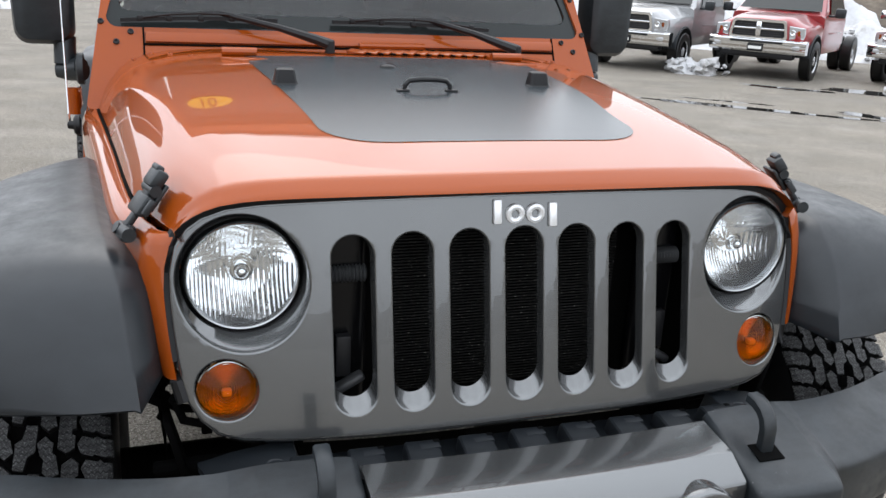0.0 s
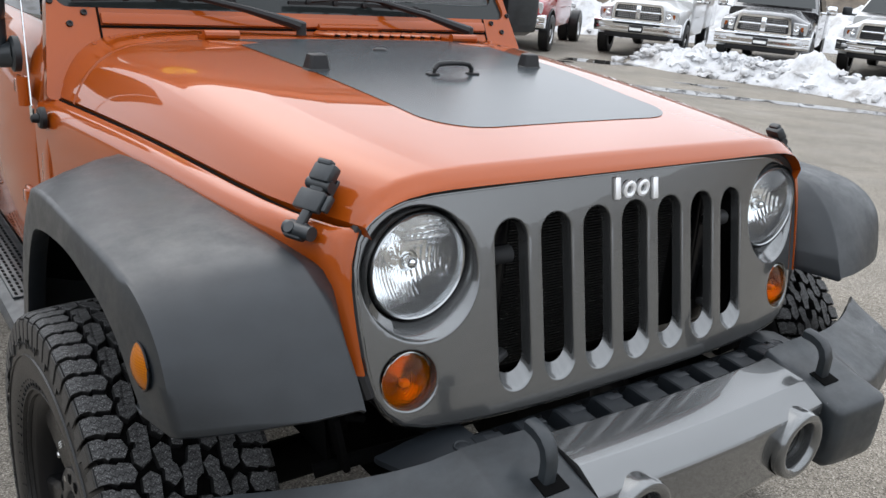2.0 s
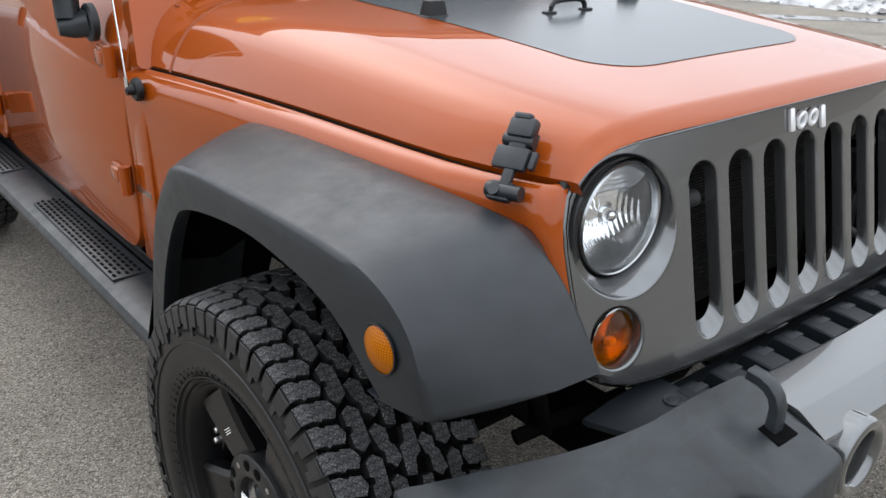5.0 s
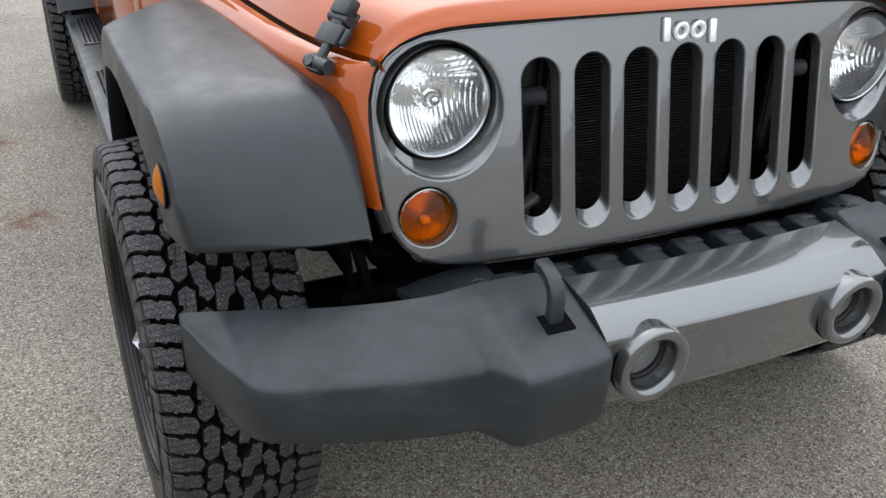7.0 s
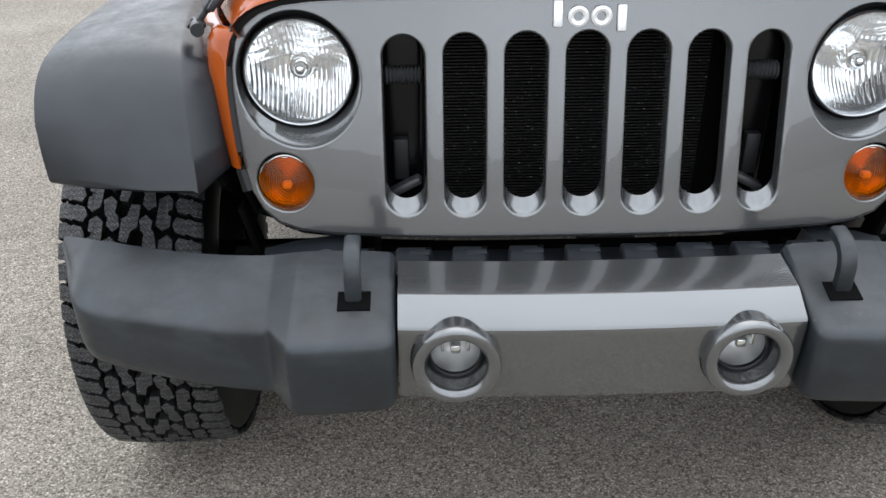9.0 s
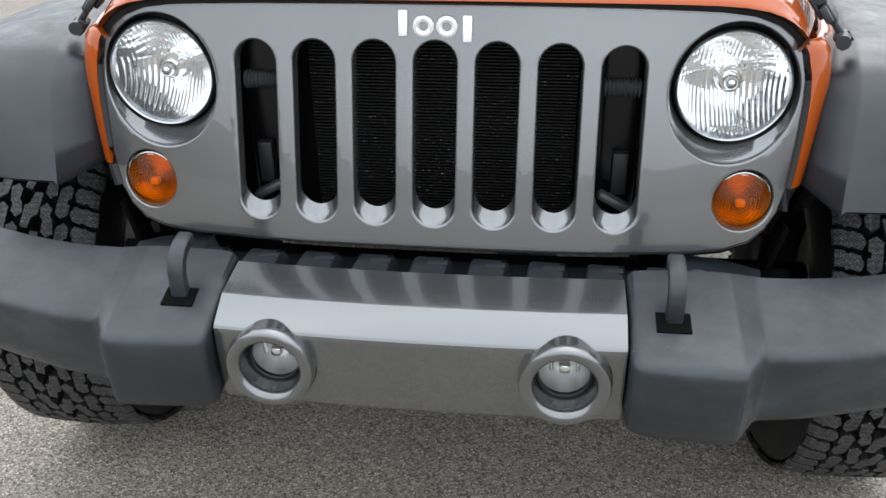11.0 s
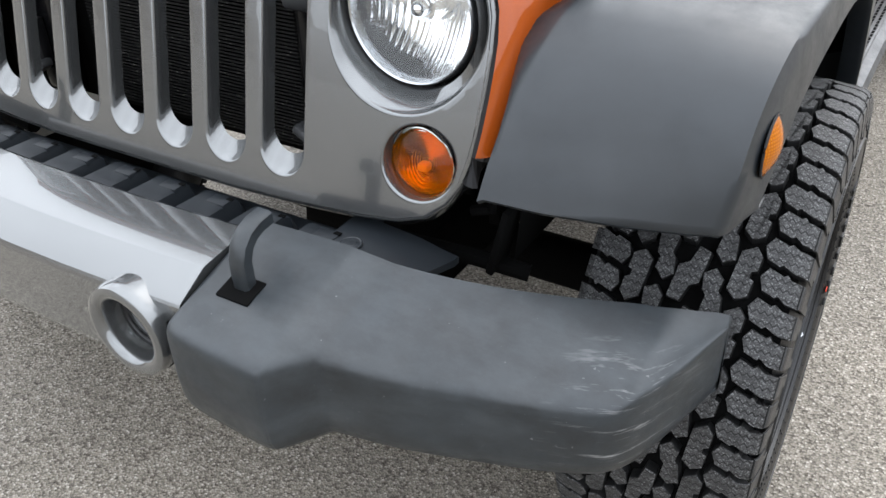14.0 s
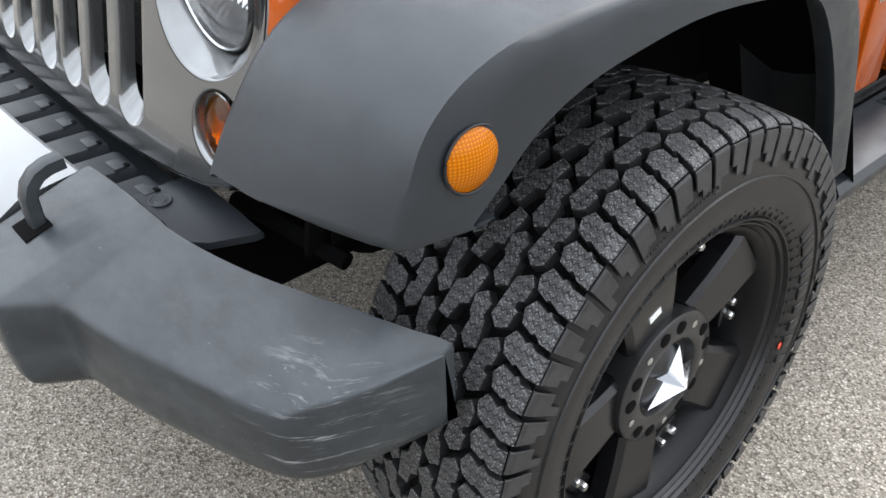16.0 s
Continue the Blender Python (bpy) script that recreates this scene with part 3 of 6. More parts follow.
def build_hood_gap():
    """Black tube added to draw the dark gap between the hood and the grille."""
    bm = bmesh.new()
    pts = [(x * 1.010, grille_y(x, z) + 0.009, z + 0.009 * max(0.0, 1 - abs(x) / 0.58)) for x, z in GRILLE_HALF[:16]]
    pts = [(-x, y, z) for x, y, z in reversed(pts[1:])] + pts
    tube(bm, pts, 0.0112, 8)
    return part("hood_gap_strip", bm, BLACK, CAR)


build_hood_gap()


def build_side_gap(s):
    """Near-black strip added for the dark of the seam between hood and fender, round the corner to the grille."""
    pts = []
    for k in range(27):
        y = 1.34 - (1.34 - 0.10) * k / 26
        pts.append((gap_w(y) + 0.0005, y, gap_z(y) - 0.0095))
    bm = bmesh.new()
    tube(bm, [(s * x, y, z) for x, y, z in pts], [0.0048] * 24 + [0.0040, 0.0030, 0.0022], 8)
    return part("fender_gap_strip", bm, DARK, CAR, "near-black strip standing in for the dark gap")


for s in SIDES:
    build_side_gap(s)


def lowest(y):
    """Lower edge of the fender skin."""
    return curve_at([(-0.03, 0.805), (0.03, 0.82), (0.07, 0.90), (0.13, 0.955), (0.2, 0.98), (0.65, 0.98), (0.72, 0.94), (0.8, 0.80), (0.9, 0.62), (1.0, 0.56), (1.2, 0.56)], y)


GRILLE_SIDE = [(z, x) for x, z in reversed(GRILLE_HALF[7:16])]


def build_fender(s):
    """Orange skin under the hood gap, wrapping round the corner to a narrow strip beside the grille."""
    rows = []
    ins = (0.012, -0.003, -0.010, 0.0, 0.0, 0.0)
    for y in (1.2, 1.1, 1.0, 0.9, 0.8, 0.7, 0.6, 0.5, 0.4, 0.3, 0.2, 0.13, 0.10):
        w, zg = gap_w(y), gap_z(y)
        o = 0.026 + 0.020 * min(1.0, (y + 0.03) / 0.25)
        lo = lowest(y)
        z5 = max(zg - 0.09, lo)
        prof = [(w - 0.012, zg - 0.03), (w + 0.003, zg - 0.008), (w + 0.010, zg - 0.0065), (w + o * 0.75, zg - 0.02), (w + o * 0.95, zg - 0.045), (w + o, z5)]
        prof += [(w + o - 0.010 * k, z5 + (lo - z5) * k) for k in (0.2, 0.4, 0.6, 0.8, 1.0)]
        rows.append([(s * a, y, b) for a, b in prof])
    zt = 1.0345
    for deg in (0, 18, 36, 54, 72, 88, 100):
        th = radians(deg)
        row = []
        for k, (z, inset) in enumerate(((zt - 0.03, 0.03), (zt - 0.004, 0.016), (zt - 0.003, 0.010), (zt - 0.009, 0.003), (zt - 0.022, 0.0), (0.98, 0), (0.945, 0), (0.91, 0), (0.875, 0), (0.84, 0), (0.806, 0))):
            wid = 0.046 - 0.022 * min(1.0, max(0.0, (1.03 - z) / 0.22))
            gx = curve_at(GRILLE_SIDE, z) + 0.004
            gy = grille_y(gx, z) - 0.006
            wid -= min(inset, wid * 0.6)
            x = gx + wid * (math.cos(th) if deg < 95 else -0.08)
            y = gy + 0.045 - (0.045 - inset) * math.sin(th) + (0.03 if deg > 95 else 0.0)
            row.append((s * x, y, z))
        rows.append(row)
    bm = bmesh.new()
    loft(bm, rows)
    return part("fender", bm, ORANGE, CAR, "orange front fender", angle=50)


for s in SIDES:
    build_fender(s)


# flares: inner edge, outer crest and wheel-opening edge, from the front tip over the top to the rear
FL_IN = [(0.630, -0.131, 0.808), (0.636, -0.105, 0.862), (0.646, -0.062, 0.93), (0.656, -0.010, 0.975), (0.670, 0.06, 1.001), (0.70, 0.29, 1.016), (0.732, 0.63, 1.016), (0.742, 0.70, 0.975), (0.752, 0.785, 0.80), (0.758, 0.860, 0.57)]
FL_OUT = [(0.889, -0.076, 0.806), (0.897, -0.064, 0.86), (0.902, -0.040, 0.92), (0.906, 0.015, 0.962), (0.909, 0.11, 0.982), (0.914, 0.32, 0.986), (0.915, 0.585, 0.975), (0.915, 0.675, 0.925), (0.915, 0.765, 0.795), (0.912, 0.845, 0.555)]
FL_LIP = [(0.908, 0.004, 0.808), (0.911, 0.040, 0.840), (0.914, 0.080, 0.878), (0.917, 0.135, 0.907), (0.919, 0.215, 0.925), (0.920, 0.36, 0.935), (0.920, 0.555, 0.908), (0.920, 0.630, 0.860), (0.919, 0.710, 0.73), (0.914, 0.785, 0.55)]


def build_flare(s):
    rows = []
    for k, (a, o, l) in enumerate(zip(FL_IN, FL_OUT, FL_LIP)):
        a, o, l = Vector(a), Vector(o), Vector(l)
        ao, ol = (o - a), (l - o)
        out = Vector((0, -0.010, 0)).lerp(Vector((0, 0, 0.006)), min(1.0, k / 4))
        root = a + Vector((-0.034, 0.122, 0.0)).lerp(Vector((-0.05, 0.0, -0.03)), min(1.0, max(0.0, (a.y + 0.13) / 0.16)))
        p = [root, a + ao * 0.0 + Vector((0, 0, -0.004)), a + ao * 0.03, a + ao * 0.3 + out, a + ao * 0.65 + out, a + ao * 0.88 + out * 0.5, a + ao * 0.955, o + ol * 0.0 + (-ao.normalized() * 0.004), o + ol * 0.14 - ao.normalized() * 0.0, o + ol * 0.5, o + ol * 0.93, l, l + Vector((-0.008, 0, 0.0)) + ol.normalized() * 0.002, l + Vector((-0.035, 0, 0.006)) - ol * 0.10]
        rows.append([(s * q.x, q.y, q.z) for q in p])
    rows = smooth_rows(rows, 4)
    bm = bmesh.new()
    loft(bm, rows)
    # rolled lower front edge
    first = rows[0]
    loft(bm, [first, [Vector(p) + Vector((0, 0.006, -0.006)) for p in first], [Vector(p) + Vector((0, 0.03, -0.004)) for p in first]])
    bmesh.ops.remove_doubles(bm, verts=bm.verts, dist=0.0004)
    return part("fender_flare", bm, FLARE, CAR, "black textured plastic fender flare", angle=60)


FLARES = {s: build_flare(s) for s in SIDES}

# wheel wells, their deep shade put into the near-black liner colour
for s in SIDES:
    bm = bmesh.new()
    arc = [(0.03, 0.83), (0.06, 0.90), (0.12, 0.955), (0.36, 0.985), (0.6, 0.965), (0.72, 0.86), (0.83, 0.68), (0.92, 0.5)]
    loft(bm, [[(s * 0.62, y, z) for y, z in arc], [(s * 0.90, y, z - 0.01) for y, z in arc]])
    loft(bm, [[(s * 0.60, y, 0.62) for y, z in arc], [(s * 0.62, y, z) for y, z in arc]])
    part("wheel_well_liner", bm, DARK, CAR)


# bumper
def build_bumper_centre():
    bm = bmesh.new()
    prof = [(-0.20, 0.524), (-0.300, 0.517), (-0.310, 0.520), (-0.314, 0.529), (-0.322, 0.60), (-0.325, 0.650), (-0.324, 0.656), (-0.322, 0.660), (-0.318, 0.663), (-0.278, 0.6865), (-0.274, 0.6885), (-0.270, 0.6895), (-0.23, 0.695), (-0.190, 0.700), (-0.184, 0.697), (-0.184, 0.66)]
    xs = [-0.312, -0.30, -0.2, -0.1, 0, 0.1, 0.2, 0.30, 0.312]
    loft(bm, [[(x, y + 0.010 * (abs(x) / 0.31) ** 2, z) for y, z in prof] for x in xs], close_u=True, cap=True)
    ob = part("bumper_centre", bm, GREY, CAR, "grey painted bumper centre cover", angle=50)
    cut = bmesh.new()
    for s in SIDES:
        spin(cut, [(-0.40, 0.0005), (-0.40, 0.060), (-0.215, 0.060), (-0.215, 0.0005)], (s * 0.224, 0, 0.601), "y", 48)
    bmesh.ops.remove_doubles(cut, verts=cut.verts, dist=0.002)
    punch = bm_to("punch", cut, None)
    mod = ob.modifiers.new("holes", "BOOLEAN")
    mod.operation, mod.object, mod.solver = "DIFFERENCE", punch, "EXACT"
    bpy.context.view_layer.update()
    me = bpy.data.meshes.new_from_object(ob.evaluated_get(bpy.context.evaluated_depsgraph_get()))
    ob.modifiers.clear()
    ob.data = me
    bpy.data.objects.remove(punch)
    bm = bmesh.new()
    bm.from_mesh(me)
    for e in bm.edges:
        e.smooth = len(e.link_faces) == 2 and e.calc_face_angle(0) < radians(9)
    bm.to_mesh(me)
    bm.free()
    return ob


build_bumper_centre()


def bumper_profile(f, bk, zt, zb, e):
    """Closed section (y, z) of a bumper wing: front f, back bk, top zt, bottom zb, e the depth of its sloping top edge."""
    d = bk - f
    k = min(0.016, d * 0.22)
    return [(bk, zb + 0.02), (bk, zt - 0.008), (bk - 0.006 * min(1, d / 0.05), zt), (f + d * 0.60, zt - e * 0.45), (f + d * 0.28, zt - e * 0.86), (f + k * 0.95, zt - e * 1.10), (f + k * 0.50, zt - e * 1.17), (f + k * 0.20, zt - e * 1.27),
            (f + k * 0.05, zt - e * 1.40), (f, zt - e * 1.60), (f + 0.001, zt - e * 2.9), (f + 0.004, zb + 0.024), (f + 0.009, zb + 0.009), (f + 0.020, zb), (bk - 0.012, zb + 0.003)]


def build_bumper_end(s):
    secs = [(0.316, -0.338, -0.17, 0.702, 0.536, 0.042), (0.322, -0.348, -0.165, 0.709, 0.527, 0.045), (0.345, -0.355, -0.16, 0.711, 0.521, 0.045), (0.44, -0.36, -0.155, 0.711, 0.519, 0.045), (0.466, -0.3595, -0.155, 0.7105, 0.519, 0.045), (0.473, -0.3575, -0.155, 0.71, 0.519, 0.045),
            (0.479, -0.352, -0.154, 0.709, 0.519, 0.045), (0.506, -0.309, -0.151, 0.7045, 0.518, 0.045), (0.512, -0.301, -0.15, 0.7035, 0.5175, 0.0455), (0.519, -0.2965, -0.15, 0.7025, 0.517, 0.046), (0.54, -0.2915, -0.149, 0.7015, 0.516, 0.047), (0.6, -0.278, -0.14, 0.699, 0.514, 0.0483), (0.68, -0.252, -0.12, 0.696, 0.512, 0.0497), (0.76, -0.226, -0.09, 0.692, 0.513, 0.0497),
            (0.805, -0.21, -0.07, 0.69, 0.517, 0.0483), (0.83, -0.198, -0.062, 0.689, 0.521, 0.0469), (0.848, -0.18, -0.054, 0.688, 0.526, 0.0387), (0.862, -0.154, -0.048, 0.687, 0.532, 0.0363), (0.878, -0.115, -0.04, 0.685, 0.542, 0.0312), (0.895, -0.07, -0.03, 0.682, 0.553, 0.02), (0.908, -0.04, -0.024, 0.676, 0.566, 0.0075)]
    rows = [[(s * x, y, z) for y, z in bumper_profile(f, b, zt, zb, e)] for x, f, b, zt, zb, e in secs]
    bm = bmesh.new()
    rows = [rows[0]] + smooth_rows(rows, 3)
    rows[0] = [(p[0], p[1] * 0.9 - 0.02, p[2] * 0.9 + 0.06) for p in rows[0]]
    loft(bm, rows, close_u=True, cap=True)
    return part("bumper_end", bm, SCUFFED if s > 0 else PLASTIC, CAR, "scuffed black plastic bumper end", angle=60)


for s in SIDES:
    build_bumper_end(s)


def build_cover():
    """Ribbed black plastic cover between bumper and grille, with sloping ends."""
    bm = bmesh.new()
    rows = []
    for x, zt, yf, yb in ((0.40, 0.684, -0.19, -0.060), (0.44, 0.683, -0.185, -0.056), (0.50, 0.670, -0.165, -0.048), (0.535, 0.658, -0.110, -0.043), (0.552, 0.653, -0.052, -0.040)):
        rows.append([(x, yf, zt - 0.010), (x, yf, zt - 0.002), (x, yf + 0.002, zt), (x, yb - 0.002, zt + 0.001), (x, yb, zt - 0.002), (x, yb, zt - 0.010)])
    left = [[(-x, y, z) for x, y, z in r] for r in reversed(rows)]
    mid = [[(x, -0.19, 0.636), (x, -0.19, 0.648), (x, -0.186, 0.652), (x, -0.064, 0.654), (x, -0.06, 0.650), (x, -0.06, 0.636)] for x in (-0.39, -0.2, 0, 0.2, 0.39)]
    loft(bm, left + mid + rows, close_u=True, cap=True)
    cover = part("bumper_top_cover", bm, COVER, CAR, "ribbed black plastic splash cover", angle=25)
    for i in range(9):
        x = -0.385 + 0.096 * i
        bm = bmesh.new()
        w = 0.034
        rows = []
        for y, h in ((-0.189, 0.652), (-0.188, 0.681), (-0.183, 0.684), (-0.150, 0.685), (-0.112, 0.686), (-0.104, 0.683), (-0.092, 0.653)):
            k = 0.10 * (y + 0.15)
            rows.append([(x + dx + k, y, max(0.650, h - d)) for dx, d in ((-w, 0.034), (-w + 0.002, 0.003), (-w + 0.005, 0.0), (w - 0.016, 0.001), (w - 0.008, 0.004), (w, 0.034))])
        loft(bm, rows)
        panel = part("cover_panel", bm, COVER, cover, angle=30)
        bm = bmesh.new()
        box(bm, x + 0.012, -0.122, 0.6788, 0.034, 0.022, 0.014, 0.0015, None, 2)
        part("tab", bm, COVER, panel)
        bm = bmesh.new()
        box(bm, x + 0.026, -0.114, 0.6860, 0.010, 0.007, 0.0016)
        part("tab_hole", bm, DARK, panel)
    for s in SIDES:
        bm = bmesh.new()
        spin(bm, [(0.685, 0.0165), (0.6905, 0.0160), (0.6912, 0.0145), (0.6895, 0.0125), (0.6898, 0.0085), (0.6910, 0.0070), (0.6914, 0.0005)], (s * 0.436, -0.122, -0.0065), "z", 24)
        part("push_pin", bm, COVER, cover, "round plastic push pin")
    return cover


build_cover()

for s in SIDES:
    # fog lamps: a round tube through the bumper face, its lens set deep
    bm = bmesh.new()
    c = (s * 0.224, 0, 0.601)
    spin(bm, [(-0.225, 0.0685), (-0.322, 0.0695), (-0.332, 0.0690), (-0.338, 0.0665), (-0.3405, 0.0620), (-0.3405, 0.0560), (-0.338, 0.0505), (-0.333, 0.0470), (-0.326, 0.0455), (-0.290, 0.0435)], c, "y", 64)
    fog = part("fog_lamp_bezel", bm, GREY, CAR, "grey fog lamp bezel")
    # near-black arc: gap shade beside and below the bezel, painted in
    bm = bmesh.new()
    spin(bm, [(-0.314, 0.0702), (-0.3175, 0.0706), (-0.3190, 0.0700), (-0.3190, 0.0690)], c, "y", 48, 155, 385)
    part("bezel_gap_shade", bm, DARK, fog)
    bm = bmesh.new()
    spin(bm, [(-0.296, 0.0445), (-0.302, 0.0435), (-0.304, 0.0405), (-0.302, 0.0385), (-0.296, 0.038)], c, "y", 48)
    part("lamp_rim", bm, BLACK, fog)
    bm = bmesh.new()
    spin(bm, [(-0.300, 0.0395), (-0.306, 0.030), (-0.309, 0.015), (-0.310, 0.0005)], c, "y", 40)
    part("lens", bm, GLASS, fog, "clear fog lamp lens").visible_shadow = False
    bm = bmesh.new()
    spin(bm, [(-0.299, 0.0392), (-0.288, 0.037), (-0.274, 0.031), (-0.264, 0.022), (-0.260, 0.012), (-0.259, 0.0005)], c, "y", 48)
    part("reflector", bm, FOG_BOWL, fog, "chrome reflector")
    bm = bmesh.new()
    box(bm, s * 0.224, -0.284, 0.606, 0.018, 0.030, 0.016, 0.005)
    for d in SIDES:
        box(bm, s * 0.224 + d * 0.020, -0.280, 0.610, 0.006, 0.020, 0.026, 0.002)
    part("bulb_shield", bm, CHROME, fog, "chrome bulb shield")
    # tow hooks
    bm = bmesh.new()
    path = [(-0.262, 0.66), (-0.264, 0.70), (-0.264, 0.722), (-0.258, 0.738), (-0.247, 0.749), (-0.232, 0.755), (-0.212, 0.757)]
    rows = []
    for i, (y, z) in enumerate(path):
        a, b = path[max(i - 1, 0)], path[min(i + 1, len(path) - 1)]
        t = Vector((b[0] - a[0], b[1] - a[1])).normalized()
        n = Vector((-t.y, t.x)) * 0.010
        hw = 0.0125
        rows.append([(s * 0.380 + dx, y + n.x * k, z + n.y * k) for dx, k in ((-hw, -0.7), (-hw * 0.7, -1), (hw * 0.7, -1), (hw, -0.7), (hw, 0.7), (hw * 0.7, 1), (-hw * 0.7, 1), (-hw, 0.7))])
    loft(bm, rows, close_u=True, cap=True)
    part("tow_hook", bm, PLASTIC, CAR, "black steel tow hook", angle=50)
    # near-black plate on the bumper top draws the shade inside the slot
    bm = bmesh.new()
    box(bm, s * 0.379, -0.270, 0.6818, 0.051, 0.039, 0.004, 0.001, Matrix.Rotation(radians(15), 4, "X"))
    part("tow_hook_slot", bm, DARK, CAR)


# lamps
def flute(x, z, r):
    """Relief of the reflector: straight ribs below, broken steps above."""
    rib = abs(math.sin(x * 430.0 + 0.8 * math.sin(x * 95)))
    if z < 0.012:
        return 0.0018 * rib + 0.0007 * math.sin(z * 130 + 2 + 40 * x)
    return 0.0012 * rib * (0.6 + 0.4 * math.sin(z * 150 + x * 90)) + 0.0016 * abs(math.sin(z * 190 + 1.5 * math.sin(x * 70))) * min(1.0, (z - 0.012) / 0.02)


def build_headlight(s):
    cx, cz, yo = s * 0.47, 0.962, 0.014
    bm = bmesh.new()
    spin(bm, [(0.02, 0.0935), (-0.018, 0.0925), (-0.026, 0.0905), (-0.029, 0.0885), (-0.027, 0.0865), (-0.018, 0.0855), (-0.01, 0.0852)], (cx, yo, cz), "y", 64)
    lamp = part("headlight_ring", bm, LAMP_RING, CAR, "round chrome headlight ring")
    bm = bmesh.new()
    spin(bm, [(-0.020, 0.0862), (-0.028, 0.075), (-0.036, 0.055), (-0.041, 0.03), (-0.042, 0.0005)], (cx, yo, cz), "y", 64)
    part("lens", bm, GLASS, lamp, "clear domed headlight lens").visible_shadow = False
    bm = bmesh.new()
    rows = []
    for k in range(45):
        r = 0.0855 * (1 - k / 44) + 0.021 * (k / 44)
        row = []
        for i in range(256):
            a = 2 * math.pi * i / 256
            x, z = r * math.cos(a), r * math.sin(a)
            y = 0.050 - 9.0 * (r * r) + flute(x, z, r) * (1 if r > 0.028 else 0)
            row.append((cx + x, y + yo, cz + z))
        rows.append(row)
    loft(bm, rows, close_u=True)
    part("reflector", bm, LAMP_BOWL, lamp, "fluted chrome headlight reflector", angle=70)
    bm = bmesh.new()
    spin(bm, [(0.05, 0.023), (0.026, 0.0225), (0.012, 0.021), (0.006, 0.0185), (0.012, 0.0155), (0.012, 0.0125), (0.0, 0.0118), (-0.008, 0.0095), (-0.0115, 0.006), (-0.0125, 0.0005)], (cx, yo, cz), "y", 32)
    part("bulb_cap", bm, CHROME, lamp, "chrome bulb cap")


for s in SIDES:
    build_headlight(s)
    # turn signals
    cx, cz = s * 0.502, 0.785
    yg = grille_y(cx, cz)
    bm = bmesh.new()
    rows = []
    for k in range(21):
        r = 0.0465 * (1 - k / 20) + 0.0004
        row = []
        for i in range(48):
            a = 2 * math.pi * i / 48
            x, z = r * math.cos(a), r * math.sin(a)
            dome = 0.018 * (1 - (r / 0.0465) ** 2) + 0.0007 * math.cos(r * 1500)
            row.append((cx + x, yg + 0.009 - dome - 0.215 * (-z), cz + z))
        rows.append(row)
    loft(bm, rows, close_u=True)
    sig = part("turn_signal", bm, AMBER_GLASS, CAR, "round amber turn signal lens", angle=80)
    sig.visible_shadow = False
    bm = bmesh.new()
    rows = []
    for k in range(71):
        r = 0.0465 * (1 - k / 70) + 0.0004
        row = []
        for i in range(96):
            a = 2 * math.pi * i / 96
            x, z = r * math.cos(a), r * math.sin(a)
            rr = math.hypot(x, (z + 0.008) * 0.8)
            relief = 0.0011 * math.sin(rr * 1750) + (0.0006 * abs(math.sin(x * 500)) if z < 0 else 0.0)
            row.append((cx + x, yg + 0.026 - 7.0 * r * r + relief, cz + z))
        rows.append(row)
    loft(bm, rows, close_u=True)
    part("reflector", bm, SIGNAL_BOWL, sig, "ringed silver reflector", angle=80)
    bm = bmesh.new()
    box(bm, cx, yg + 0.016, cz - 0.010, 0.016, 0.016, 0.012, 0.004)
    part("bulb", bm, WHITE, sig)
    # side markers on the flares
    bm = bmesh.new()
    rows = []
    for k in range(13):
        r = 1 - k / 12 + 0.005
        rows.append([(s * (0.9065 + 0.012 * (1 - r * r)), 0.006 + 0.0345 * r * math.cos(2 * math.pi * i / 36), 0.879 + 0.0335 * r * math.sin(2 * math.pi * i / 36)) for i in range(36)])
    loft(bm, rows, close_u=True)
    mk = part("marker_light", bm, AMBER_GRID, FLARES[s], "round amber side marker light")
    bm = bmesh.new()
    ring = [(s * 0.9075, 0.006 + 0.0352 * math.cos(2 * math.pi * i / 36), 0.879 + 0.0342 * math.sin(2 * math.pi * i / 36)) for i in range(37)]
    tube(bm, ring, 0.0016, 6, cap=False)
    part("marker_bezel", bm, BLACK, mk)


# badge: plain raised chrome shapes, two bars and two rings
bm = bmesh.new()
for x, z, h in ((-0.051, 1.0575, 0.042), (0.051, 1.0500, 0.042)):
    box(bm, x, grille_y(x, z) - 0.003, z, 0.015, 0.008, h, 0.003, Matrix.Rotation(radians(-12), 4, "X"), 2)
for x in (-0.0185, 0.0185):
    y = grille_y(x, 1.053)
    spin(bm, [(y + 0.001, 0.0172), (y - 0.005, 0.0166), (y - 0.0065, 0.0125), (y - 0.005, 0.0078), (y + 0.001, 0.0070)], (x, 0, 1.053), "y", 28)
part("badge", bm, BADGE, CAR, "raised chrome badge shapes")

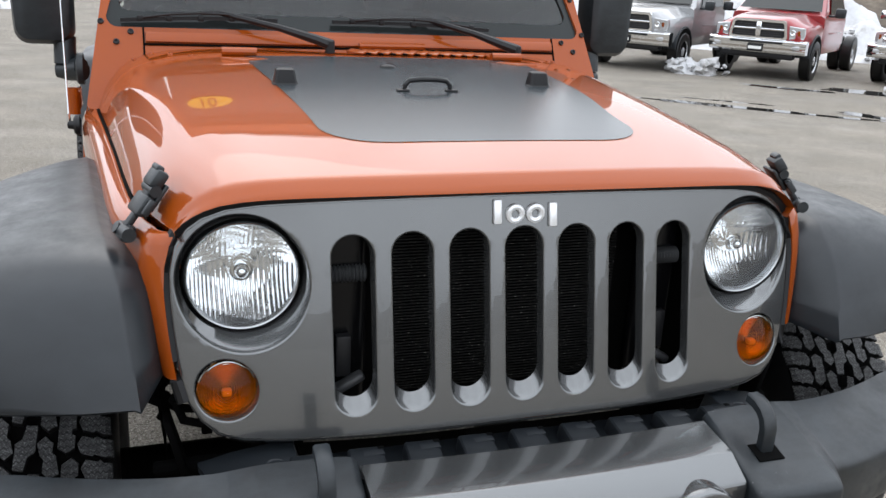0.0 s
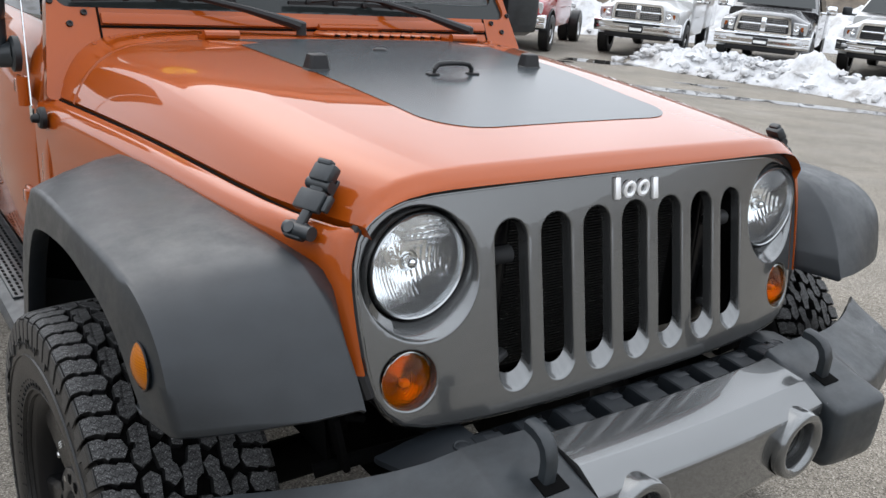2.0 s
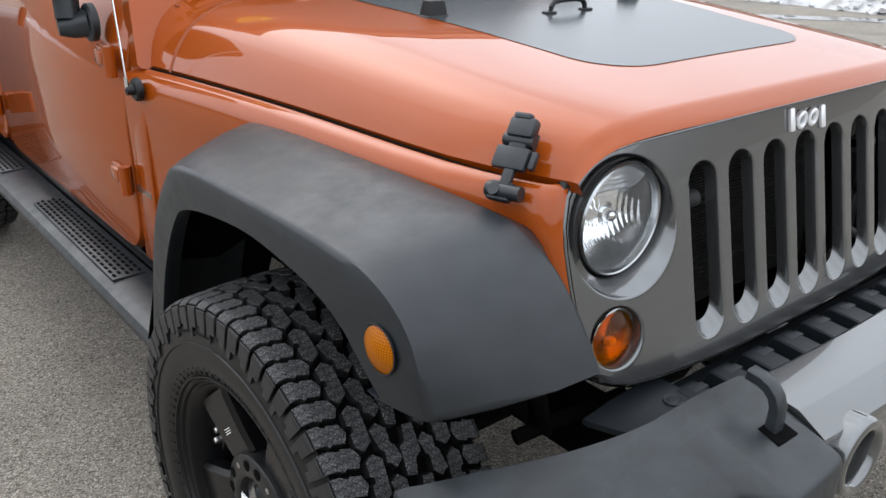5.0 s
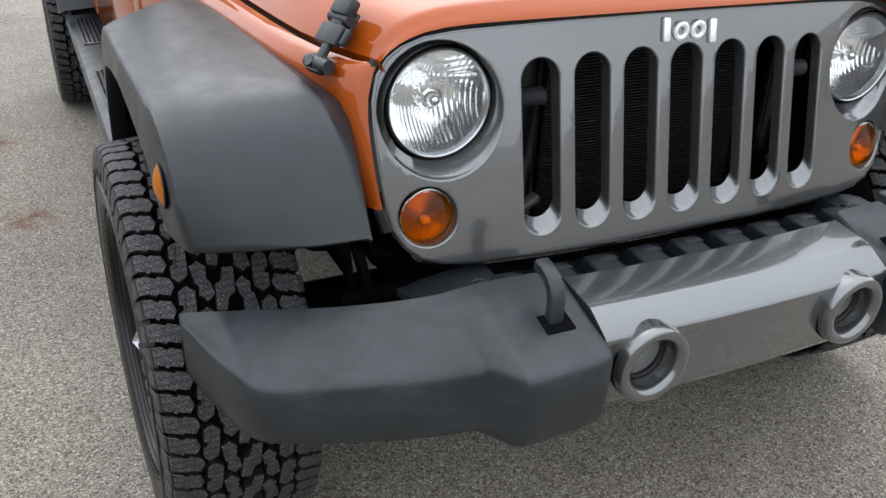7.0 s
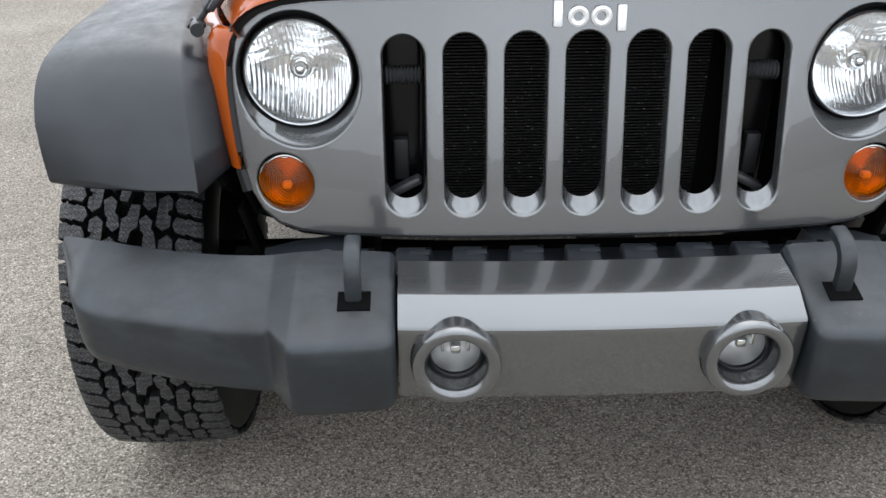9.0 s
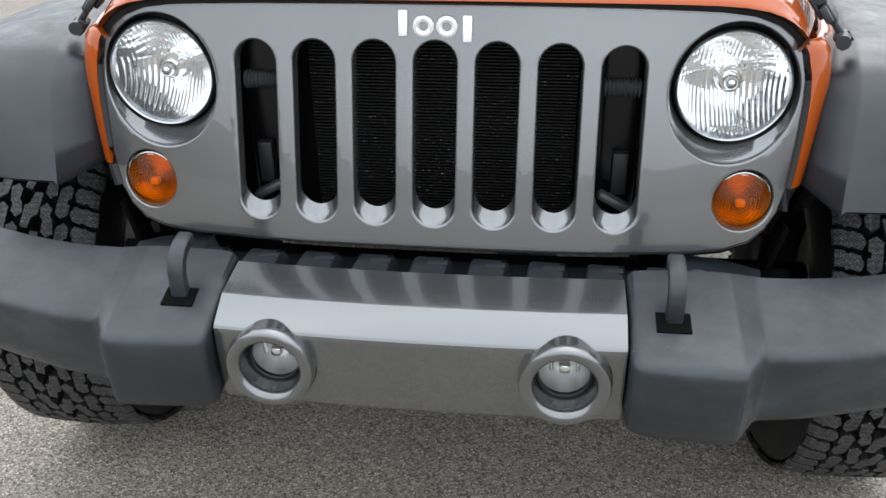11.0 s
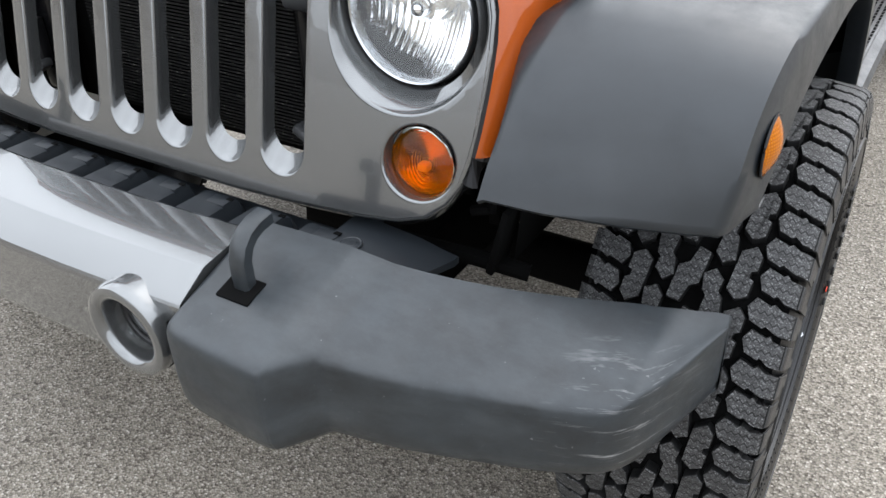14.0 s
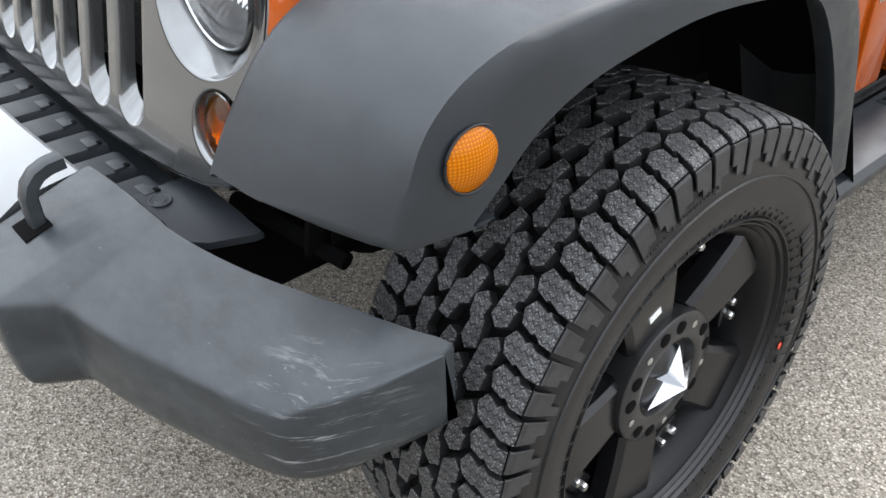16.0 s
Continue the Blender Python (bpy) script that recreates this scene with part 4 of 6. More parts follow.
# radiator and hoses behind the slots
bm = bmesh.new()
for i in range(60):
    box(bm, 0, 0.055, 0.70 + i * 0.0058, 0.46, 0.006, 0.0028)
tagged(part("radiator_face", bm, RADIATOR, CAR, "black finned radiator face"), kind="stuff")
bm = bmesh.new()
box(bm, 0, 0.075, 0.87, 1.02, 0.01, 0.38)
part("radiator_core", bm, DARK, CAR)
for s in SIDES:
    bm = bmesh.new()
    box(bm, s * 0.300, 0.030, 0.880, 0.080, 0.040, 0.36, 0.016, None, 3)
    duct = part("air_duct", bm, DUCT, CAR, "glossy black air duct behind the grille")
    bm = bmesh.new()
    ribs = [(s * (0.268 + 0.0031 * k), 0.016 if k % 2 else 0.0115) for k in range(21)]
    spin(bm, ribs, (0, 0.002, 0.952), "x", 16)
    part("ribbed_hose", bm, HOSE, duct, "ribbed grey hose")
    bm = bmesh.new()
    box(bm, s * 0.306, 0.000, 0.805, 0.026, 0.020, 0.075, 0.003)
    part("connector", bm, BLACK, duct)
    bm = bmesh.new()
    box(bm, s * 0.300, -0.018, 0.760, 0.062, 0.024, 0.016, 0.006, Matrix.Rotation(radians(s * 28), 4, "Y"))
    part("lower_lip", bm, HOSE, duct)


# tyres and wheels
TREAD_R = 0.407
HUBZ = 0.396
HUBY = 0.364
N_PITCH = 32


def block_mesh(name, outline, depth, mat, grow=1.0, chamfer=0.0016):
    """A tread block: outline in (across, arc length), bent over the tyre's crown and shoulder."""
    def wrap(sx, a, d):
        sg, q = (1 if sx >= 0 else -1), abs(sx)
        base = 0.45 * min(q, 0.118) ** 2
        if q <= 0.118:
            x, drop, nx, nr = q, base, 0.0, 1.0
        elif q <= 0.145:
            ph = (q - 0.118) / 0.020
            x, drop, nx, nr = 0.118 + 0.020 * math.sin(ph), base + 0.020 * (1 - math.cos(ph)), math.sin(ph), math.cos(ph)
        else:
            e = q - 0.145
            x, drop, nx, nr = 0.1375 + 0.10 * e, base + 0.0156 + 0.99 * e, 0.99, 0.10
        d = d if q < 0.12 else d * max(0.30, 1 - (q - 0.12) / 0.035)
        rr = TREAD_R - drop - d * nr
        th = a / TREAD_R
        return Vector((sg * (x - d * nx), rr * math.sin(th), rr * math.cos(th)))
    bm = bmesh.new()
    n = len(outline)
    cx, ca = sum(p[0] for p in outline) / n, sum(p[1] for p in outline) / n
    rings = [[bm.verts.new((cx + (x - cx) * k * grow, ca + (a - ca) * k2 * grow, d)) for x, a in outline] for k, k2, d in ((1.03, 1.03, depth), (1.0, 1.0, chamfer), (0.975, 0.965, 0.0))]
    for lvl, (A, B) in enumerate(zip(rings, rings[1:])):
        for i in range(n):
            # block sides take the darker rubber, their shade painted in
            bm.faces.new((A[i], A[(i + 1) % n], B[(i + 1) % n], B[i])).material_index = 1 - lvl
    bm.faces.new(rings[-1])
    for cut in (0.105, 0.123, 0.132, 0.141, 0.147, 0.165):
        if any(p[0] > cut for p in outline):
            bmesh.ops.bisect_plane(bm, geom=bm.verts[:] + bm.edges[:] + bm.faces[:], plane_co=(cut, 0, 0), plane_no=(1, 0, 0))
    for v in bm.verts:
        v.co = wrap(*v.co)
    bmesh.ops.recalc_face_normals(bm, faces=bm.faces)
    me = bpy.data.meshes.new(name)
    bm.to_mesh(me)
    bm.free()
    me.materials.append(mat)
    me.materials.append(SHADED_RUBBER)
    return me


def shoulder(a0, xi, xo):
    """Outline of a shoulder block with stepped, slanting sides."""
    return [(xi + 0.006, a0 - 0.002), (xi + 0.022, a0 - 0.008), (xi + 0.026, a0 - 0.005), (0.118, a0 - 0.012), (xo, a0 - 0.014),
            (xo, a0 + 0.0165), (0.118, a0 + 0.0185), (xi + 0.030, a0 + 0.0245), (xi + 0.026, a0 + 0.0215), (xi + 0.008, a0 + 0.0275), (xi, a0 + 0.014)]


def hexagon(a0, x0):
    """Outline of an intermediate block: a long hexagon with a notch."""
    ol = [(-0.011, -0.021), (0.001, -0.030), (0.012, -0.024), (0.012, -0.007), (0.0065, -0.005), (0.0065, 0.002), (0.012, 0.004), (0.0115, 0.020), (0.002, 0.029), (-0.011, 0.021)]
    return [(x0 + 1.10 * x + 0.12 * a, a0 + 1.17 * a) for x, a in ol]


def slanted(a0, x0):
    """Outline of an inner block: a slanting bar with stepped sides."""
    ol = [(-0.012, -0.019), (-0.004, -0.029), (0.010, -0.023), (0.011, 0.002), (0.007, 0.006), (0.012, 0.019), (0.003, 0.029), (-0.010, 0.021), (-0.010, 0.004), (-0.006, -0.001)]
    return [(x0 + 1.08 * x - 0.20 * a, a0 + 1.17 * a) for x, a in ol]


def zigzag(a0):
    """Outline of a centre block: a stepped Z."""
    ol = [(-0.0145, -0.032), (0.001, -0.034), (0.005, -0.014), (0.0145, -0.008), (0.0145, 0.030), (0.000, 0.034), (-0.004, 0.014), (-0.0145, 0.008)]
    return [(1.05 * x + 0.12 * a, a0 + 1.06 * a) for x, a in ol]


HALF = math.pi * TREAD_R / N_PITCH
SIDE_RUBBER = rubber_mat("sidewall_lug_rubber", (0.020, 0.020, 0.0205), 0.40)
BLOCK_SHAPES = [
    (shoulder(-0.006, 0.083, 0.134), 0.0), (shoulder(-0.006 + HALF, 0.079, 0.138), 0.0),
    (hexagon(0.0, 0.0640), 0.10), (slanted(HALF, 0.0335), 0.10),
    (zigzag(0.0), 0.85),
]
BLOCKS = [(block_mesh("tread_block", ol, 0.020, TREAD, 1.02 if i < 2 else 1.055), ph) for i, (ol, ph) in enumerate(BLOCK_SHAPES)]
LUG_SHAPES = [
    [(0.137, -0.0195), (0.191, -0.0205), (0.191, -0.008), (0.174, -0.006), (0.174, 0.010), (0.137, 0.0115)],
    [(0.141, HALF - 0.0195), (0.170, HALF - 0.0195), (0.170, HALF - 0.009), (0.183, HALF - 0.009), (0.183, HALF + 0.010), (0.141, HALF + 0.0115)],
]
LUGS = [block_mesh("shoulder_lug", ol, 0.006, SIDE_RUBBER) for ol in LUG_SHAPES]


def wheel_profile(o):
    """Tyre section: (across, radius); o = outward side sign is handled by symmetry."""
    half = [(0.096, 0.235), (0.112, 0.243), (0.126, 0.258), (0.139, 0.284), (0.1415, 0.312), (0.1392, 0.338), (0.1338, 0.364), (0.125, 0.380), (0.112, 0.385), (0.06, 0.389)]
    return [(-x, r) for x, r in half] + [(x, r) for x, r in reversed(half)]


def star_bm(bm, x0, r):
    """A five-pointed star with slim ridged arms."""
    pts = []
    for i in range(10):
        a = radians(36 * i + 90)
        rr = r if i % 2 == 0 else r * 0.25
        pts.append((rr * math.cos(a), rr * math.sin(a)))
    foot = [bm.verts.new((x0 - 0.012, a, b)) for a, b in pts]
    base = [bm.verts.new((x0, a, b)) for a, b in pts]
    apex = bm.verts.new((x0 + 0.030, 0, 0))
    for i in range(10):
        j = (i + 1) % 10
        bm.faces.new((base[i], base[j], apex))
        bm.faces.new((foot[i], foot[j], base[j], base[i]))
    return bm


LETTERS = []


def lettering(owner, words, rad, size, start):
    """Small raised words round the outer sidewall."""
    if LETTERS:
        ob = new("sidewall_lettering", LETTERS[0])
        ob.parent = owner
        return ob
    bm = bmesh.new()
    ang = start
    for ch in words:
        if ch == " ":
            ang -= degrees_of(size * 0.45, rad)
            continue
        txt = bpy.data.curves.new("letter", "FONT")
        txt.body, txt.size, txt.align_x, txt.extrude, txt.resolution_u = ch, size, "CENTER", 0.0006, 2
        ob = new("letter", txt)
        bpy.context.view_layer.update()
        me = bpy.data.meshes.new_from_object(ob.evaluated_get(bpy.context.evaluated_depsgraph_get()))
        bpy.data.objects.remove(ob)
        me.transform(Matrix.Rotation(radians(ang - 90), 4, "X") @ Matrix.Translation((0.1428, 0, rad)) @ Matrix(((0, 0, 1, 0), (1, 0, 0, 0), (0, 1, 0, 0), (0, 0, 0, 1))))
        bm.from_mesh(me)
        bpy.data.meshes.remove(me)
        ang -= degrees_of(size * 0.82, rad)
    ob = part("sidewall_lettering", bm, RUBBER, owner, "small raised rating words", smooth=False)
    LETTERS.append(ob.data)
    return ob


def degrees_of(length, rad):
    return math.degrees(length / rad)


def build_wheel(x, y, s, turn=0.0, steer=0.0, detail=True):
    """A tyre and its wheel, outer face towards s, as two parts of the vehicle."""
    m = Matrix.Translation((x, y, HUBZ)) @ Matrix.Rotation(radians(steer), 4, "Z") @ (Matrix.Rotation(math.pi, 4, "Z") if s < 0 else Matrix.Identity(4))
    bm = bmesh.new()
    spin(bm, wheel_profile(1), (0, 0, 0), "x", 96)
    # tread floor in near-black: shade between the blocks painted on
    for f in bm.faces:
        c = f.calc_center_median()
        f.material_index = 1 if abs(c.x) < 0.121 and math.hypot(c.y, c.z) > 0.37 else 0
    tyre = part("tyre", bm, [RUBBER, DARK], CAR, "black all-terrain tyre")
    tyre.matrix_basis = m
    # raised ribs on the outer sidewall
    for r in (0.326, 0.262, 0.253):
        x = 0.137 if r > 0.3 else 0.1275 - (0.262 - r) * 0.8
        bm = bmesh.new()
        spin(bm, [(x, r - 0.003), (x + 0.006, r - 0.001), (x + 0.006, r + 0.001), (x, r + 0.003)], (0, 0, 0), "x", 96)
        part("sidewall_rib", bm, RUBBER, tyre)
    for r0 in (0.272, 0.283):
        bm = bmesh.new()
        for k in range(72):
            box(bm, 0.1335 + (r0 - 0.272) * 0.3, 0, r0, 0.003, 0.0022, 0.009, 0.0)
            bmesh.ops.rotate(bm, verts=bm.verts[-8:], matrix=Matrix.Rotation(radians(5 * k + (2.5 if r0 > 0.27 else 0)), 3, "X"))
        tagged(part("sidewall_serration", bm, RUBBER, tyre), kind="stuff")
    places = []
    for me, ph in BLOCKS:
        for flip in ((1, -1) if ph < 0.5 else (1,)):
            for k in range(N_PITCH):
                th = 2 * math.pi * (k + ph + (0.5 if flip < 0 else 0)) / N_PITCH + radians(turn)
                places.append(("tread_block", me, Matrix.Rotation(-th, 4, "X") @ (Matrix.Rotation(math.pi, 4, "Z") if flip < 0 else Matrix.Identity(4))))
    for me in LUGS:
        for k in range(N_PITCH):
            places.append(("shoulder_lug", me, Matrix.Rotation(-2 * math.pi * k / N_PITCH - radians(turn), 4, "X")))
    if detail:
        for kind, me, mat in places:
            ob = new(kind, me)
            ob.parent, ob.matrix_basis = tyre, mat
    else:
        bm = bmesh.new()
        for kind, me, mat in places:
            t = me.copy()
            t.transform(mat)
            bm.from_mesh(t)
            bpy.data.meshes.remove(t)
        tagged(part("tread", bm, [TREAD, SHADED_RUBBER], tyre, smooth=False), kind="stuff")
    lettering(tyre, "TRACTION A   TEMPERATURE B", 0.346, 0.0075, 118)
    for k in range(9):
        bm = bmesh.new()
        box(bm, 0.1405, 0, 0.300, 0.005, (0.018, 0.024, 0.014)[k % 3], 0.030, 0.0015)
        bmesh.ops.rotate(bm, verts=bm.verts, matrix=Matrix.Rotation(radians(-60 - 6.4 * k), 3, "X"))
        part("raised_mark", bm, RUBBER, tyre)
    # rim
    bm = bmesh.new()
    spin(bm, [(-0.10, 0.215), (-0.10, 0.235), (0.094, 0.232), (0.106, 0.241), (0.112, 0.2455), (0.1145, 0.243), (0.112, 0.237), (0.100, 0.229), (0.085, 0.222), (0.02, 0.208), (-0.06, 0.204)], (0, 0, 0), "x", 96)
    wheel = part("wheel", bm, RIM, CAR, "matte black five-spoke alloy wheel")
    wheel.matrix_basis = m
    bm = bmesh.new()
    for k in range(5):
        a = Matrix.Rotation(radians(72 * k + turn), 4, "X")
        t = bmesh.new()
        rows = []
        for r, w, xo, th in ((0.055, 0.040, 0.066, 0.03), (0.088, 0.046, 0.070, 0.03), (0.100, 0.050, 0.090, 0.035), (0.150, 0.054, 0.097, 0.035), (0.208, 0.060, 0.103, 0.035), (0.225, 0.063, 0.102, 0.025)):
            rows.append([(xo - th, -w, r), (xo - 0.008, -w, r), (xo, -w + 0.010, r), (xo, w - 0.010, r), (xo - 0.008, w, r), (xo - th, w, r)])
        loft(t, rows, cap=True)
        bmesh.ops.recalc_face_normals(t, faces=t.faces)
        bmesh.ops.transform(t, matrix=a, verts=t.verts)
        ob = part("spoke", t, SATIN, wheel, angle=20)
        t = bmesh.new()
        b2 = Matrix.Rotation(radians(72 * k + 36 + turn), 4, "X")
        box(t, 0.048, 0, 0.198, 0.05, 0.070, 0.036, 0.004)
        bmesh.ops.transform(t, matrix=b2, verts=t.verts)
        part("bolt_block", t, SATIN, wheel)
        for d in (-0.014, 0.014):
            t = bmesh.new()
            spin(t, [(0.069, 0.0005), (0.084, 0.0), (0.084, 0.0055), (0.0815, 0.0075), (0.069, 0.0075)], (0, d, 0.199), "x", 6)
            bmesh.ops.transform(t, matrix=b2, verts=t.verts)
            part("bolt", t, STEEL, wheel, "silver rim bolt")
    bm = bmesh.new()
    spin(bm, [(0.03, 0.103), (0.092, 0.108), (0.098, 0.107), (0.101, 0.103), (0.104, 0.080), (0.104, 0.070), (0.101, 0.065), (0.088, 0.060), (0.084, 0.0005)], (0, 0, 0), "x", 48)
    part("hub_cap", bm, CAP, wheel, "black centre cap with round holes")
    for k in range(15):
        a = radians(24 * k + 10)
        bm = bmesh.new()
        bolt = k % 3 == 2
        r = 0.0060 if bolt else 0.0112
        spin(bm, [(0.1046, 0.0003), (0.1046, r * 0.7), (0.1036, r)], (0, 0.0885 * math.cos(a), 0.0885 * math.sin(a)), "x", 16)
        part("cap_bolt" if bolt else "cap_hole", bm, STEEL if bolt else DARK, wheel)
    bm = bmesh.new()
    spin(bm, [(0.086, 0.0595), (0.090, 0.057), (0.097, 0.042), (0.101, 0.022), (0.102, 0.0005)], (0, 0, 0), "x", 40)
    part("cap_dome", bm, CAP, wheel)
    bm = bmesh.new()
    star_bm(bm, 0.103, 0.056)
    bmesh.ops.rotate(bm, verts=bm.verts, matrix=Matrix.Rotation(radians(turn + 36), 3, "X"))
    part("star", bm, STAR, wheel, "chrome star on the centre cap", smooth=False)
    # spoke sticker and red paint dot on the sidewall
    bm = bmesh.new()
    for d in (-0.0045, 0.0, 0.0045):
        box(bm, 0.0985, 0, 0.152 + d, 0.0012, 0.024, 0.0013)
    bmesh.ops.rotate(bm, verts=bm.verts, matrix=Matrix.Rotation(radians(turn), 3, "X"))
    part("spoke_sticker", bm, WHITE, wheel, "small pale sticker bars")
    bm = bmesh.new()
    spin(bm, [(0.1385, 0.006), (0.1402, 0.0055), (0.1405, 0.0003)], (0, 0, 0.283), "x", 16)
    bmesh.ops.rotate(bm, verts=bm.verts, matrix=Matrix.Rotation(radians(-106), 3, "X"))
    part("paint_dot", bm, RED_DOT, tyre, "red paint dot")
    # brake disc
    bm = bmesh.new()
    spin(bm, [(-0.01, 0.0005), (-0.01, 0.16), (-0.03, 0.16), (-0.03, 0.0005)], (0, 0, 0), "x", 48)
    part("brake_disc", bm, STEEL, wheel)
    return tyre


build_wheel(0.828, HUBY, 1, 20, 1.0)
build_wheel(-0.828, HUBY, -1, 40, 1.5)
build_wheel(0.828, HUBY + 2.946, 1, 25, 0, False)
build_wheel(-0.828, HUBY + 2.946, -1, 5, 0, False)


# cowl, windshield and wipers
def build_cowl():
    bm = bmesh.new()
    rows = []
    for y in (1.040, 1.044, 1.07, 1.12, 1.18, 1.235):
        w = gap_w(y)
        rows.append([(u * w, y + 0.02 * abs(u) ** 2 * max(0.0, 1 - (y - 1.04) / 0.2), hood_z(u * w, y) - (0.012 if y == 1.040 else 0.001) - 0.010 * max(0.0, 1 - abs(u) * 1.8) * (y - 1.04) / 0.2) for u in US])
    loft(bm, rows)
    for s in SIDES:
        edge = [Vector(r[0 if s < 0 else -1]) for r in rows]
        loft(bm, [edge, [p + Vector((-0.012 * s, 0, -0.02)) for p in edge]])
    cowl = part("cowl", bm, ORANGE, CAR, "orange cowl panel with louvres")
    for i in range(13):
        # slanted louvre: a raised blade over a dark slot
        x = -0.045 + 0.036 * i
        z = hood_z(x, 1.115)
        bm = bmesh.new()
        box(bm, x, 1.115, z + 0.004, 0.024, 0.062, 0.006, 0.002, Matrix.Rotation(radians(38), 4, "Z") @ Matrix.Rotation(radians(-16), 4, "Y"))
        part("louvre", bm, ORANGE, cowl)
        bm = bmesh.new()
        box(bm, x + 0.017, 1.115, z + 0.0005, 0.011, 0.056, 0.004, 0.001, Matrix.Rotation(radians(38), 4, "Z"))
        part("louvre_slot", bm, DARK, cowl)
    for s in SIDES:
        for x, y in ((0.60, 1.19), (0.645, 1.185), (0.55, 1.12), (0.50, 1.06)):
            bm = bmesh.new()
            z = hood_z(x, y)
            spin(bm, [(z - 0.002, 0.007), (z + 0.002, 0.006), (z + 0.003, 0.0003)], (s * x, y, 0), "z", 12)
            part("cowl_screw", bm, ORANGE, cowl)
    return cowl


build_cowl()
RAKE = 28.0
WS = Matrix.Translation((0, 1.222, 1.185)) @ Matrix.Rotation(radians(-RAKE), 4, "X")  # local x across, z up the slope


def frame_ring(bm, outer, inner, y0, y1):
    """A flat ring between two outlines (same count), with thickness along y."""
    n = len(outer)
    for i in range(n):
        j = (i + 1) % n
        for y in (y0, y1):
            bm.faces.new([bm.verts.new((p[0], y, p[1])) for p in (outer[i], outer[j], inner[j], inner[i])])
        for a, b in ((outer[i], outer[j]), (inner[i], inner[j])):
            bm.faces.new([bm.verts.new(p) for p in ((a[0], y0, a[1]), (b[0], y0, b[1]), (b[0], y1, b[1]), (a[0], y1, a[1]))])
    bmesh.ops.remove_doubles(bm, verts=bm.verts, dist=0.0004)


def round_rect(hw0, hw1, z0, z1, r, n=6):
    """Rounded trapezium outline, half width hw0 at the bottom and hw1 at the top."""
    pts = []
    for cx, cz, a0 in ((hw0 - r, z0 + r, -90), (hw1 - r, z1 - r, 0), (-hw1 + r, z1 - r, 90), (-hw0 + r, z0 + r, 180)):
        for i in range(n):
            a = radians(a0 + 90 * i / (n - 1))
            pts.append((cx + r * math.cos(a), cz + r * math.sin(a)))
    return pts


def build_windshield():
    bm = bmesh.new()
    frame_ring(bm, round_rect(0.768, 0.676, -0.17, 0.48, 0.015), round_rect(0.712, 0.634, 0.066, 0.43, 0.03), 0.0, 0.05)
    bmesh.ops.transform(bm, matrix=WS, verts=bm.verts)
    fr = part("windshield_frame", bm, ORANGE, CAR, "orange windshield frame")
    bm = bmesh.new()
    frame_ring(bm, round_rect(0.712, 0.634, 0.066, 0.43, 0.03), round_rect(0.678, 0.608, 0.118, 0.405, 0.03), 0.010, 0.016)
    bmesh.ops.transform(bm, matrix=WS, verts=bm.verts)
    part("glass_border", bm, DARKGLASS, fr, "black glass border")
    bm = bmesh.new()
    bm.faces.new([bm.verts.new((x, 0.0165, z)) for x, z in round_rect(0.70, 0.624, 0.08, 0.42, 0.03)])
    bmesh.ops.transform(bm, matrix=WS, verts=bm.verts)
    g = part("windshield_glass", bm, WINDOW, fr, "clear windshield glass")
    g.visible_shadow = False
    # raised lower panel, seams and bolts
    bm = bmesh.new()
    box(bm, 0, -0.004, 0.036, 1.225, 0.012, 0.030, 0.004)
    bmesh.ops.transform(bm, matrix=WS, verts=bm.verts)
    part("lower_panel", bm, ORANGE, fr)
    bm = bmesh.new()
    box(bm, 0, -0.001, 0.016, 1.23, 0.006, 0.005)
    for s in SIDES:
        box(bm, s * 0.617, -0.0005, 0.02, 0.005, 0.004, 0.09)
    bmesh.ops.transform(bm, matrix=WS, verts=bm.verts)
    part("panel_gap", bm, DARK, fr)
    bm = bmesh.new()
    tube(bm, [(-0.02, 1.20, 1.212), (0.18, 1.20, 1.213)], 0.009, 8)
    part("wiper_rod_cover", bm, ORANGE, fr)
    for s in SIDES:
        for x, z in ((0.650, 0.052), (0.688, 0.022), (0.676, 0.36), (0.700, 0.20), (0.726, 0.08)):
            bm = bmesh.new()
            spin(bm, [(-0.001, 0.0085), (-0.006, 0.0075), (-0.0065, 0.004), (-0.003, 0.0035), (-0.003, 0.0003)], (s * x, 0, z), "y", 16)
            bmesh.ops.transform(bm, matrix=WS, verts=bm.verts)
            part("frame_bolt", bm, BLACK, fr, "black bolt")
    # yellow oval sticker at the top of the passenger side of the glass
    bm = bmesh.new()
    plate(bm, ring_pts(-0.49, 0.315, 0.098, 0.036, 48), 0.002, "y", 0.012)
    bmesh.ops.transform(bm, matrix=WS, verts=bm.verts)
    st = part("window_sticker", bm, YELLOW, g, "yellow oval sticker")
    txt = bpy.data.curves.new("sticker_numerals", "FONT")
    txt.body, txt.size, txt.align_x, txt.align_y, txt.extrude = "10", 0.078, "CENTER", "CENTER", 0.0008
    tob = new("sticker_numerals_text", txt)
    tob.matrix_world = WS @ Matrix.Translation((-0.49, 0.0105, 0.315)) @ Matrix.Rotation(radians(90), 4, "X")
    bpy.context.view_layer.update()
    me = bpy.data.meshes.new_from_object(tob.evaluated_get(bpy.context.evaluated_depsgraph_get()))
    mw = tob.matrix_world.copy()
    bpy.data.objects.remove(tob)
    me.transform(mw)
    me.materials.clear()
    me.materials.append(BLACK)
    num = new("sticker_numerals", me)
    num.parent = g
    return fr


build_windshield()


